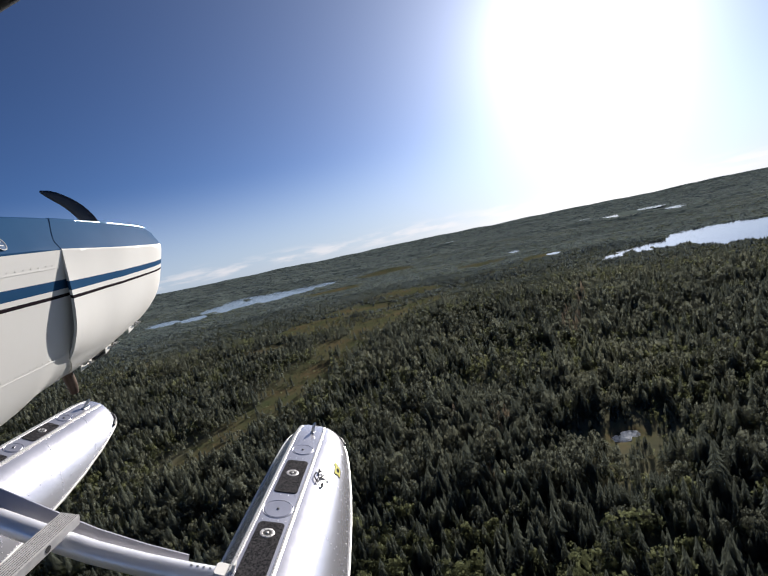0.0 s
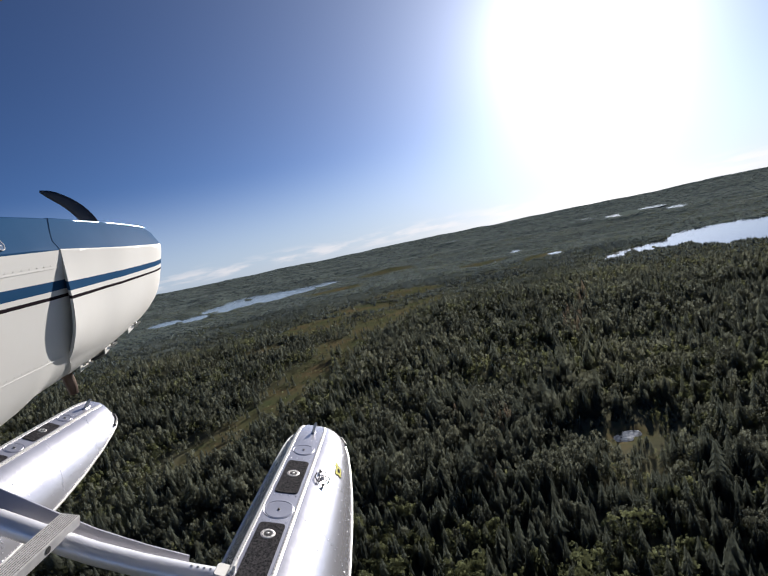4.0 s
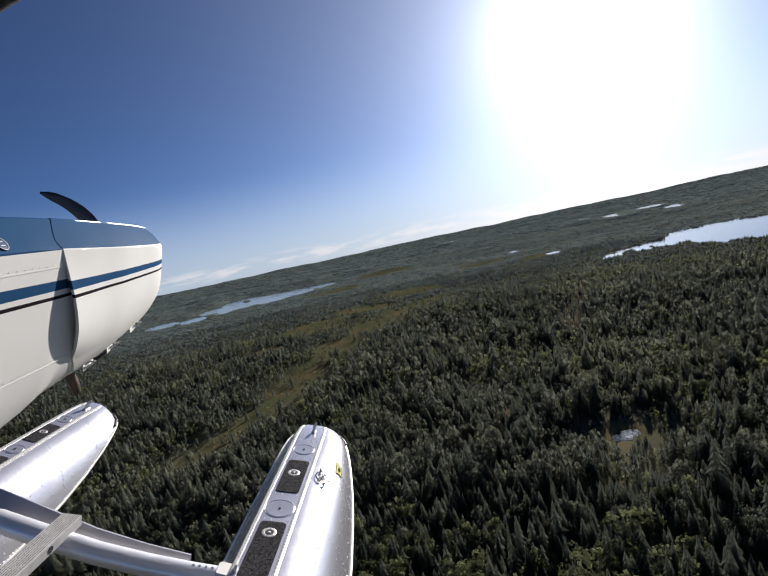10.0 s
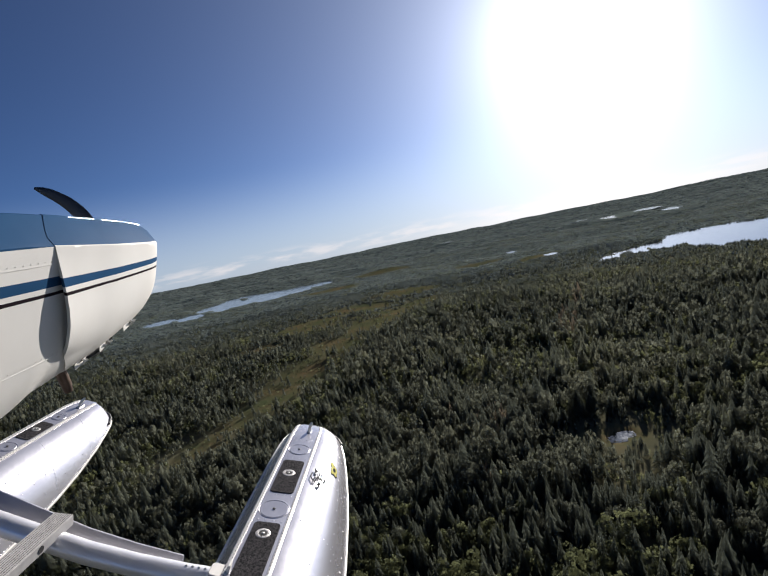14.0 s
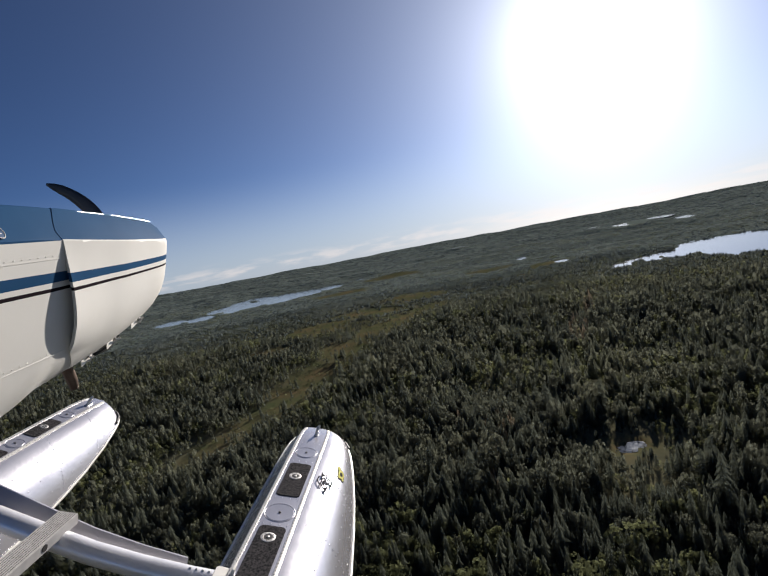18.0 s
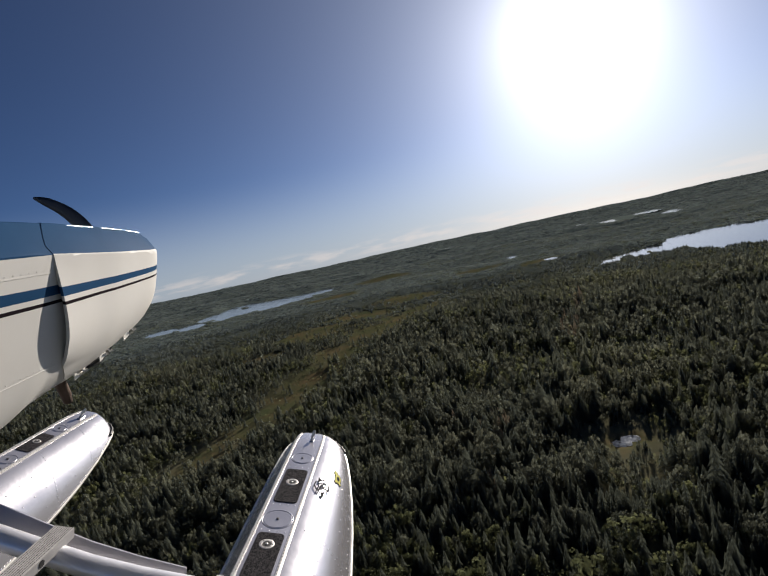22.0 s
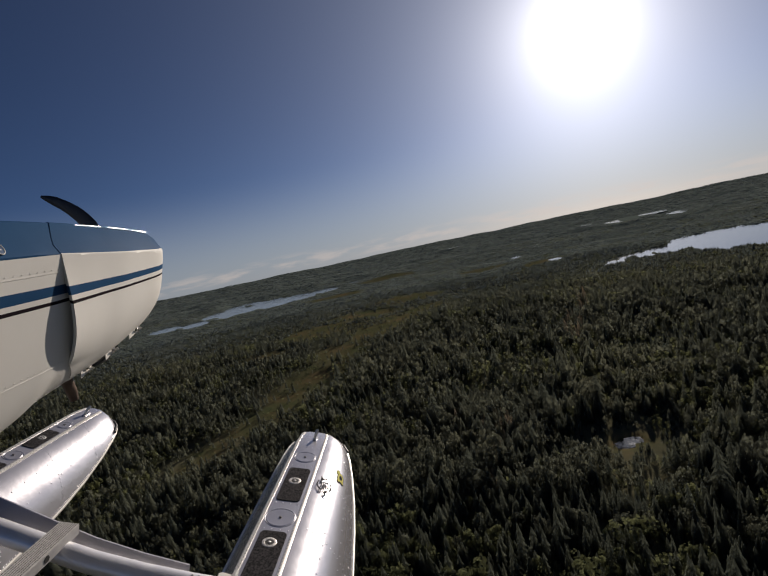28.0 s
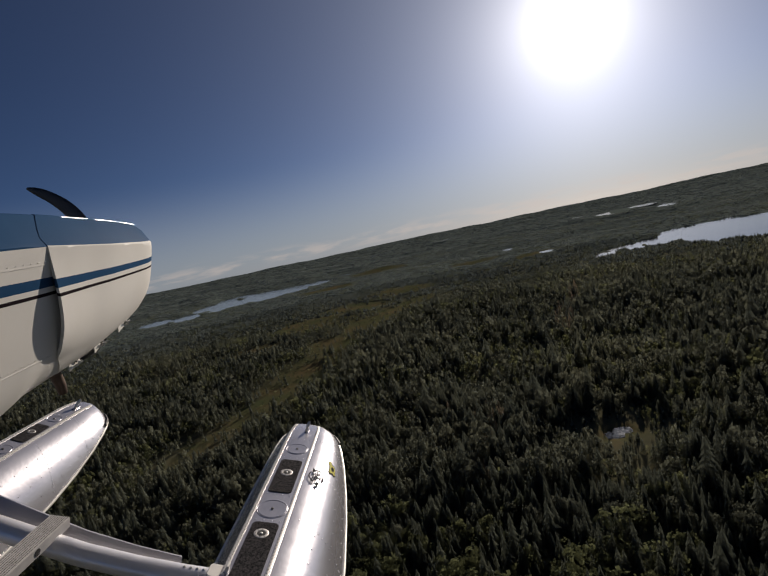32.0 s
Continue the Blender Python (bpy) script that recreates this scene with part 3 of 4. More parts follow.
def build_float(m, marked, hatches, pads):
    ys = sorted({*[-2.2 + 0.2 * i for i in range(31)], 3.9, 4.0, 4.1, 4.2, 4.3, 4.35, 4.4, 4.43, 4.455, 4.47, 4.485})
    rings = []
    for y in ys:
        w, d, k, hd = lerp_table(HULL, y)
        w = hd + (w - hd) * SHAPE[0]
        right = [hull_point(y, i / SHOULDER) for i in range(SHOULDER + 1)]
        left = [hull_point(y, i / SHOULDER, -1) for i in range(SHOULDER + 1)]
        z = right[-1].z
        v = -left[-1].x
        bottom = [Vector((-v * 0.98, y, z - 0.02)), Vector((-v * 0.5, y, z - (k - d) * 0.65)), Vector((0, y, z - (k - d))), Vector((w * 0.5, y, z - (k - d) * 0.65)), Vector((w * 0.98, y, z - 0.02))]
        rings.append([*right[::-1], *left, *bottom])
    f = part("float", loft(rings), M_ALU, plane, "bare aluminium float with riveted seams", 30)
    f.matrix_basis = m
    for side in (1, -1):
        # deck rail with its bolts, chine bead with its rivets
        rail = [[hull_point(y, 0, side) + Vector((side * dx, 0, dz)) for dx, dz in ((-0.011, -0.002), (-0.011, 0.006), (0.0, 0.008), (0.013, 0.003), (0.013, -0.006))]
                for y in (1.2, 2.0, 2.5, 3.0, 3.5, 4.0, 4.2, 4.35, 4.43)]
        part("deck_rail", loft(rail), M_RAIL, f, "cream deck-edge rail")
        bm = bmesh.new()
        for i in range(104):
            y = 1.4 + i * 0.0288
            dome(bm, hull_point(y, 0, side) + Vector((side * -0.005, 0, 0.0072)), (0, 0, 1), 0.0042, 0.003)
            dome(bm, hull_point(y + 0.014, 0, side) + Vector((side * 0.008, 0, 0.0048)), (side * 0.3, 0, 1), 0.0036, 0.003)
        part("rail_rivets", bm, M_BOLT, f, kind="stuff")
        bead_y = [0.0, 1.0, 2.0, 2.6, 3.0, 3.4, 3.7, 4.0, 4.2, 4.32, 4.40, 4.455, 4.485]
        part("chine_bead", tube([hull_point(y, 1, side) + Vector((side * 0.004, 0, -0.004)) for y in bead_y], 0.011, 8), M_RAIL, f)
        bm = bmesh.new()
        for i in range(120):
            y = 1.3 + i * 0.026
            p = hull_point(y, 0.965, side)
            dome(bm, p, hull_point(y, 0.965, side, 0.02) - p, 0.0042, 0.003)
        for y in (1.7, 2.35, 2.98, 3.62, 4.12) if side > 0 else ():
            for i in range(14):
                s = 0.10 + 0.06 * i
                yy = y - 0.20 * s
                p = hull_point(yy, s, side)
                dome(bm, p, hull_point(yy, s, side, 0.02) - p, 0.0045, 0.0032)
        for row, s in enumerate((0.30, 0.55, 0.78) if side > 0 else ()):
            for i in range(24):
                y = 1.5 + 0.125 * i + 0.04 * row
                p = hull_point(y, s, side)
                dome(bm, p, hull_point(y, s, side, 0.02) - p, 0.0045, 0.0032)
        part("skin_rivets", bm, M_RIVET, f, kind="stuff")
    # bow bumper round the stem
    stem = [hull_point(y, 0.9, 1) + Vector((0.006, 0.006, 0.006)) for y in (4.30, 4.40, 4.455, 4.485)]
    stem = stem + [Vector((0, 4.50, -0.10))] + [Vector((-p.x * 0.58, p.y, p.z)) for p in stem[::-1]]
    part("bow_bumper", tube(stem, 0.012, 8), M_RUBBER, f, "black rubber bow edge")
    # hatches, grip pads, pump cups, cleat
    for y, r in hatches:
        r *= SHAPE[2]
        h = part("hatch_cover", lathe(((r + 0.004, 0.0), (r + 0.003, 0.002), (r, 0.003), (r - 0.003, 0.001), (r - 0.006, 0.001), (r - 0.009, 0.003), (0.0, 0.003)), 36), M_ALU, f, "round aluminium hatch cover with a raised rim", 4.0)
        h.matrix_basis = Matrix.Translation((0, y, 0.0))
        k = part("hatch_knob", lathe(((0.009, 0.0), (0.009, 0.004), (0.0, 0.006)), 10), M_RUBBER, f)
        k.matrix_basis = Matrix.Translation((0.0, y, 0.005))
    for y, l, cup in pads:
        g = part("grip_pad", rounded_plate(0.168 * SHAPE[2], l, 0.004, 0.03 * SHAPE[2], 5, 0.002), M_GRIP, f, "worn black grip pad")
        g.matrix_basis = Matrix.Translation((0, y, 0.0015))
        ring = part("pump_cup", lathe(((0.046, 0.0), (0.046, 0.002), (0.043, 0.0035), (0.030, 0.0035), (0.027, 0.001)), 28), M_RIBBED, f, "pale flanged pump-out cup")
        ring.matrix_basis = Matrix.Translation((-0.004, cup, 0.0045)) @ Matrix.Diagonal((SHAPE[2], SHAPE[2], 1, 1))
        plug = part("pump_plug", lathe(((0.029, 0.0), (0.027, 0.002), (0.014, 0.0025), (0.0, 0.0025)), 18), M_DARK, f, "black pump plug")
        plug.matrix_basis = Matrix.Translation((-0.004, cup, 0.0045)) @ Matrix.Diagonal((SHAPE[2], SHAPE[2], 1, 1))
        for k in range(8):
            t = 2 * math.pi * k / 8
            bm = bmesh.new()
            dome(bm, (-0.004 + 0.036 * SHAPE[2] * math.cos(t), cup + 0.036 * SHAPE[2] * math.sin(t), 0.0078), (0, 0, 1), 0.0036, 0.0022)
            part("cup_screw", bm, M_DARK, f)
    for y, l, cup in pads:
        knob = part("pump_knob", lathe(((0.009, 0.0), (0.009, 0.003), (0.005, 0.005), (0.0, 0.005)), 14), M_RIBBED, f)
        knob.matrix_basis = Matrix.Translation((-0.004, cup, 0.0068)) @ Matrix.Diagonal((SHAPE[2], SHAPE[2], 1, 1))
    bm = bmesh.new()
    for y in (4.08, 3.745, 3.205, 2.905):
        for x in (-0.075, -0.025, 0.03, 0.078):
            dome(bm, (x * SHAPE[2], y, 0.0), (0, 0, 1), 0.0048, 0.0035)
    part("deck_rivets", bm, M_RIVET, f, kind="stuff")
    foot = part("cleat", rounded_plate(0.035, 0.10, 0.012, 0.015), M_CHROME, f, "small upright steel bow cleat")
    foot.matrix_basis = Matrix.Translation((0.02, 4.27, -0.006))
    horn = part("cleat_horn", tube([(0.015, 4.26, 0.004), (0.02, 4.27, 0.03), (0.026, 4.285, 0.055), (0.032, 4.30, 0.078)], [0.010, 0.013, 0.015, 0.008], 12), M_WHITE, f)
    if marked:
        def patch(name, outline, mat, label, lift=0.013):
            bm = bmesh.new()
            bm.faces.new([bm.verts.new((y, s, 0)) for y, s in outline])
            bmesh.ops.triangulate(bm, faces=bm.faces)
            bmesh.ops.subdivide_edges(bm, edges=bm.edges, cuts=3, use_grid_fill=True)
            for v in bm.verts:
                v.co = hull_point(v.co.x, v.co.y, 1, lift)
            return part(name, bm, mat, f, label, 0)
        # two plain marks on the shoulder
        y0, s0 = 3.511, 0.172
        def at(pts):
            return [(y0 + dy, s0 + ds) for dy, ds in pts]
        def turned(u, v):
            """From the mark's own upright axes to the float's length and girth."""
            return y0 + 0.0031 * u - 0.0070 * v, s0 + 0.0015 * v + 0.0074 * u
        def stroke(pts, w=1.05):
            left, right = [], []
            for k, (u, v) in enumerate(pts):
                a, b = pts[max(k - 1, 0)], pts[min(k + 1, len(pts) - 1)]
                q = math.hypot(b[0] - a[0], b[1] - a[1])
                nu, nv = -(b[1] - a[1]) / q * w, (b[0] - a[0]) / q * w
                left.append(turned(u + nu, v + nv))
                right.append(turned(u - nu, v - nv))
            patch("dark_mark", left + right[::-1], M_INK, "black stylised decal")
        def blot(pts):
            patch("dark_mark", [turned(u, v) for u, v in pts], M_INK, "black stylised decal")
        blot(((-7, -18), (-1, -9), (-8, -8)))
        blot(((9, -6), (13, 3), (12, 11), (6, 15), (9, 8), (8.5, 1)))
        blot(((-5, 13), (2, 11), (5, 14), (1, 17), (2, 23), (-3, 17)))
        for pts in (((-11, -10), (-14, -3), (-11, 5), (-6, 9)), ((-8, -8), (0, -11), (5, -8), (9, -5)), ((4, -10), (5, -15), (9, -15), (9, -11), (6, -9)),
                    ((-11, 9), (-8, 3), (-6, -4)), ((-8, 10), (-4, 3), (-2, -6)), ((-4, 10), (0, 2), (2, -7)), ((0, 9), (3, 3), (5, -4)), ((4, 9), (6, 4), (8, -2)), ((-6, 3), (0, -1), (7, -2))):
            stroke(pts)
        y0, s0 = 3.745, 0.41

        def oval(dy, ds, ry, rs, n=14):
            return [(y0 + dy + ry * math.cos(2 * math.pi * k / n), s0 + ds + rs * math.sin(2 * math.pi * k / n)) for k in range(n)]
        for name, mat, lift, grow in (("yellow_mark_edge", M_INK, 0.003, 0.014), ("yellow_mark", M_YELLOW, 0.0042, 0.0)):
            for dy, ds, ry, rs in ((-0.012, 0.012, 0.058, 0.062), (0.050, -0.042, 0.026, 0.030), (-0.058, -0.030, 0.020, 0.022), (-0.064, 0.052, 0.018, 0.020)):
                patch(name, oval(dy, ds, ry + grow * 0.7, rs + grow), mat, "yellow decal with black outline" if mat is M_YELLOW else "", lift)
        patch("yellow_mark_core", oval(-0.012, 0.012, 0.030, 0.032), M_INK, "", 0.0054)
    return f


build_float(pose(1.032, 0, -1.972), True, ((3.895, 0.088), (3.03, 0.100), (1.75, 0.100)), ((3.465, 0.47, 3.50), (2.37, 1.02, 2.765)))
SHAPE[:] = 0.902, 1.048, 0.651, 0.12, 0.5
build_float(pose(-1.077, 0.033, -1.982, -0.32, 8.282, 0.469), False, ((4.0, 0.088), (3.42, 0.1), (2.7, 0.1)), ((3.715, 0.31, 3.73), (3.0, 0.60, 3.22)))

# ---- spreader bar, brace tube, boarding step and fitting between the floats ----
arch = [(0.86, 2.42, -2.03), (0.697, 2.42, -2.022), (0.424, 2.42, -1.998), (0.15, 2.42, -1.959), (-0.125, 2.42, -1.897), (-0.399, 2.42, -1.832), (-0.66, 2.42, -1.82), (-0.95, 2.42, -1.93)]
part("spreader_bar", tube(arch, 0.060, 24, 0.95), M_TUBE, plane, "silver streamlined spreader bar")
back = [(0.63, 2.53, -2.048), (0.372, 2.53, -2.010), (0.087, 2.53, -1.950), (-0.198, 2.53, -1.862), (-0.481, 2.53, -1.772), (-0.75, 2.53, -1.76)]
strut = [[Vector(p) + Vector((0, dy, dz)) for dy, dz in ((-0.034, -0.032), (0.022, 0.036), (0.032, 0.034), (0.03, 0.0), (-0.02, -0.042))] for p in back]
part("brace_strut", loft(strut), M_BRACE, plane, "flat silver brace strut", 15)
bm = bmesh.new()
box(bm, -0.100, 0.0, 1.5, 2.525, -1.845, -1.827)
box(bm, 0.0, 0.005, 1.5, 2.525, -1.880, -1.826)
box(bm, -0.105, -0.100, 1.5, 2.525, -1.880, -1.826)
step = part("boarding_step", bm, M_STEP, plane, "ribbed aluminium boarding step", 20)
# near-black plate: the shade in the rib grooves is put into its colour
bm = bmesh.new()
box(bm, -0.099, -0.001, 1.505, 2.522, -1.8268, -1.8245)
part("groove_shade_plate", bm, M_RUBBER, step, "near-black plate painting the shade between the ribs")
for i in range(9):
    bm = bmesh.new()
    x = -0.104 + i * 0.0124
    box(bm, x, x + 0.0066, 1.5, 2.527, -1.8265, -1.8212)
    part("step_rib", bm, M_RIBBED, step)
hole = part("step_hole", lathe(((0.0, 0.0), (0.019, 0.0), (0.019, 0.003), (0.0, 0.003)), 18), M_DARK, step)
hole.matrix_basis = pose(0.0045, 2.27, -1.852, 0, 90, 0)
fitting = part("strut_fitting", rounded_plate(0.11, 0.10, 0.055, 0.02), M_WHITE, plane, "white metal strut fitting with bolts")
fitting.matrix_basis = pose(0.875, 2.43, -2.03, 0, 8, 0)
lug = part("fitting_lug", rounded_plate(0.016, 0.05, 0.09, 0.006), M_WHITE, fitting)
lug.matrix_basis = pose(0.045, 0, 0.02, 0, 0, 0)
for i in range(4):
    bm = bmesh.new()
    dome(bm, (0.70 + 0.035 * i, 2.42, -1.966 - 0.002 * i), (0, -0.5, 1), 0.010, 0.006)
    part("fitting_bolt", bm, M_WHITE, plane)
# dark end of the camera's clamp, close to the lens
bm = tube([(1.2003, 0.4286, 0.1433), (1.2305, 0.4445, 0.1774), (1.2670, 0.4584, 0.2141)], 0.0149, 14)
part("mount_arm", bm, M_RUBBER, plane, "black clamp arm of the camera mount")


# ---- the land: lakes and meadows in plan (centre x, y, half lengths, turn in degrees) ----
LAKES = {
    "far_lake": ((-734, 1652, 53, 116, 24), (-620, 1618, 44, 100, 21), (-599, 1846, 76, 216, 18), (-547, 2013, 102, 321, 15), (-423, 1957, 94, 262, 12), (-327, 1985, 79, 193, 9), (-242, 2049, 69, 125, 7), (-113, 2247, 40, 72, 3), (-561, 2085, 19, 98, 15, 1), (-593, 1715, 25, 48, 19, 1),),
    "north_pond": ((1147, 2633, 28, 96, -24),),
    "north_pond_b": ((555, 3408, 48, 136, -9),),
    "east_pond": ((1231, 2369, 95, 191, -27),),
    "east_pond_b": ((1375, 2395, 54, 154, -30),),
    "east_pond_c": ((1319, 2109, 42, 149, -32),),
    "near_lake": ((467, 963, 19, 37, -26), (528, 983, 42, 54, -28), (585, 987, 43, 71, -31), (676, 1043, 49, 138, -33), (714, 988, 71, 210, -36), (758, 933, 93, 215, -39), (814, 892, 94, 206, -42), (503, 966, 8, 19, -28, 1), (545, 966, 6, 14, -29, 1),),
    "creek_pool": ((474, 1670, 20, 73, -16),),
    "bog_pool": ((448, 1234, 18, 31, -20),),
    "bog_pool_b": ((426, 1281, 6, 15, -18),),
    "moss_pool": ((98, 222, 4.4, 3.0, 20), (101.5, 224.5, 3, 2, 0)),
}
LEVEL = {}
MEADOWS = ((100, 225, 8.5, 6.5, 20), (72, 857, 36, 60, -5), (24, 783, 42, 83, -2), (-20, 695, 40, 79, 2), (-60, 589, 36, 70, 6), (-86, 483, 29, 57, 10), (-105, 422, 24, 48, 14), (-115, 372, 19, 38, 17), (-131, 319, 17, 29, 22), (-119, 803, 64, 65, 8), (-171, 663, 41, 37, 14), (-38, 925, 64, 54, 2), (57, 1064, 74, 62, -3), (26, 1936, 115, 71, -1), (-139, 1511, 90, 57, 5), (424, 1239, 58, 58, -19), (305, 1433, 73, 44, -12), (280, 1084, 44, 33, -15), (-237, 599, 32, 17, 22))
# small stands of dead grey-brown spruce
DEAD = ((172, 454, 10, 64, -21), (219, 537, 8, 40, -22), (47, 260, 10, 17, -10), (42, 228, 6, 12, -11), (31, 199, 4, 11, -9), (20, 162, 5, 12, -7), (28, 277, 4, 7, -6), (63, 155, 5, 5, -22))
EYE_H = EYE[2]


def wave(x, y, size, seed):
    """A cheap smooth unevenness between -1 and 1."""
    rng = np.random.RandomState(seed)
    v = np.zeros_like(x)
    for k in range(5):
        a, ph, s = rng.uniform(0, 2 * np.pi), rng.uniform(0, 2 * np.pi), size * rng.uniform(0.6, 1.6)
        v = v + np.sin((x * np.cos(a) + y * np.sin(a)) * 2 * np.pi / s + ph + 0.8 * np.sin((x * np.sin(a) - y * np.cos(a)) * 2 * np.pi / (s * 1.3)))
    return v / 5 * 1.6


def inside(shapes, x, y, ragged):
    """As below, with small waters less ragged."""
    return shape_depth(shapes, x, y, min(ragged, 0.22 * max(min(c[2], c[3]) for c in shapes)))


def shape_depth(shapes, x, y, ragged):
    """Over 0 inside the shapes, about metres from the shore."""
    best = np.full_like(x, -1e9)
    for cx, cy, a, b, turn, *dry in shapes:
        c, s = math.cos(radians(turn)), math.sin(radians(turn))
        u, v = (x - cx) * c + (y - cy) * s, -(x - cx) * s + (y - cy) * c
        k = (1 - np.sqrt((u / a) ** 2 + (v / b) ** 2)) * min(a, b)
        best = np.minimum(best, -k) if dry else np.maximum(best, k)
    return best + ragged * wave(x, y, 55.0, 5) + ragged * 0.6 * wave(x, y, 19.0, 6) + min(ragged, 1.0) * 0.5 * wave(x, y, 4.5, 7)


def rise(d):
    return 0.8 * EYE_H * np.clip((d - 1300.0) / 3600.0, 0, 1) ** 1.6


def raw_land(x, y):
    d = np.hypot(x, y)
    hills = 5.0 * wave(x, y, 700.0, 1) + 2.5 * wave(x, y, 260.0, 2)
    return rise(d) + hills * np.clip((d - 150) / 500, 0.2, 1) + np.clip((d - 2600) / 2000, 0, 1) * 5.0 * wave(x, y, 1500.0, 3)


for name, shapes in LAKES.items():
    pts = np.array([(c[0], c[1]) for c in shapes], float)
    LEVEL[name] = float(raw_land(pts[:, 0], pts[:, 1]).min()) - 1.0


def land(x, y):
    z = raw_land(x, y)
    for name, shapes in LAKES.items():
        k = inside(shapes, x, y, 5.0)
        bank = 90.0 if max(c[2] for c in shapes) > 20 else 12.0
        flat = np.clip(1 + k / bank, 0, 1)
        flat = flat * flat * (3 - 2 * flat)
        z = z * (1 - flat) + (LEVEL[name] + (1.2 if bank > 20 else 0.5)) * flat
        z = np.where(k > 0, LEVEL[name] - 1.0 - np.minimum(k, 10) * 0.2, np.where(k > -bank, np.maximum(z, LEVEL[name] + (0.8 if bank > 20 else 0.25)), z))
    return z


def mesh_from(name, verts, tris, mat, smooth=False):
    me = bpy.data.meshes.new(name)
    nv, nt = len(verts), len(tris)
    me.vertices.add(nv)
    me.vertices.foreach_set("co", np.ascontiguousarray(verts, np.float32).ravel())
    me.loops.add(nt * 3)
    me.loops.foreach_set("vertex_index", np.ascontiguousarray(tris, np.int32).ravel())
    me.polygons.add(nt)
    me.polygons.foreach_set("loop_start", np.arange(0, nt * 3, 3, dtype=np.int32))
    if smooth:
        me.polygons.foreach_set("use_smooth", np.ones(nt, bool))
    me.update(calc_edges=True)
    me.validate()
    me.materials.append(mat)
    return me


# ground: one sheet, finer ahead
ang = np.concatenate((np.linspace(-180, -56, 40), np.linspace(-54, 54, 230), np.linspace(56, 180, 40)))
rad = np.concatenate(([0.0], np.geomspace(60, 4940, 210)))
A, Rr = np.meshgrid(np.radians(ang), rad)
gx, gy = (Rr * np.sin(A)).ravel(), (Rr * np.cos(A)).ravel()
gz = land(gx, gy)
na = len(ang)
i = np.arange((len(rad) - 1) * na).reshape(len(rad) - 1, na)[:, :-1].ravel()
tris = np.concatenate((np.stack((i, i + na, i + 1), 1), np.stack((i + 1, i + na, i + na + 1), 1)))
me = mesh_from("ground", np.stack((gx, gy, gz), 1), tris, M_GROUND, True)
at = me.attributes.new("meadow", "FLOAT", "POINT")
at.data.foreach_set("value", np.clip(inside(MEADOWS, gx, gy, 9.0) / 16.0 + 0.5, 0, 1).astype(np.float32))
# weight of the painted haze: grows with distance, left out in the meadows
at = me.attributes.new("haze_tint", "FLOAT", "POINT")
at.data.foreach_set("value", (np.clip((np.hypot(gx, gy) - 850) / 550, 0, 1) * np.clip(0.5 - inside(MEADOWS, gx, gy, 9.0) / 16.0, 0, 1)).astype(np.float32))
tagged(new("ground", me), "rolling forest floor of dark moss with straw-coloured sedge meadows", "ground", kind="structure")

for name, shapes in LAKES.items():
    # water in cells, kept a little past the shore
    cell = 12.0 if max(c[2] for c in shapes) > 20 else 1.5
    x0, x1 = min(c[0] - c[2] for c in shapes) - 2 * cell, max(c[0] + c[2] for c in shapes) + 2 * cell
    y0, y1 = min(c[1] - max(c[2], c[3]) for c in shapes) - 2 * cell, max(c[1] + max(c[2], c[3]) for c in shapes) + 2 * cell
    nx, ny = int((x1 - x0) / cell) + 2, int((y1 - y0) / cell) + 2
    X, Y = np.meshgrid(x0 + cell * np.arange(nx), y0 + cell * np.arange(ny))
    k = (np.arange(ny - 1)[:, None] * nx + np.arange(nx - 1)[None]).ravel()
    k = k[inside(shapes, X.ravel()[k] + cell / 2, Y.ravel()[k] + cell / 2, 5.0) > -0.75 * cell]
    tris = np.concatenate((np.stack((k, k + 1, k + nx + 1), 1), np.stack((k, k + nx + 1, k + nx), 1)))
    me = mesh_from("lake", np.stack((X.ravel(), Y.ravel(), np.full(X.size, LEVEL[name])), 1), tris, M_WATER)
    bm = bmesh.new()
    bm.from_mesh(me)
    bmesh.ops.delete(bm, geom=[v for v in bm.verts if not v.link_faces], context="VERTS")
    bm.to_mesh(me)
    bm.free()
    tagged(new("lake", me), "calm forest lake mirroring the pale sky" if "lake" in name else "small shining pond among spruce forest", "lake", kind="structure")


# ---- trees ----
def spruce_proto(rng, whorls, arms, height=1.0, radius=0.16):
    """A narrow conifer one unit high: jagged drooping whorls."""
    v, f = [], []
    for w in range(whorls):
        t = w / whorls
        r = radius * (1 - t) ** 0.8 * rng.uniform(0.8, 1.15)
        z0, z1 = height * (0.10 + 0.90 * t), height * min(1.0, 0.10 + 0.90 * (t + 1.9 / whorls))
        off = rng.uniform(0, 6.28)
        c = len(v)
        v.append((rng.normal(0, 0.006), rng.normal(0, 0.006), z1))
        for k in range(arms * 2):
            a = off + math.pi * k / arms
            q = r * (rng.uniform(0.85, 1.2) if k % 2 == 0 else rng.uniform(0.45, 0.6))
            v.append((q * math.cos(a), q * math.sin(a), z0 - (0.03 if k % 2 == 0 else -0.02)))
        for k in range(arms * 2):
            f.append((c, c + 1 + k, c + 1 + (k + 1) % (arms * 2)))
    return np.array(v), np.array(f)


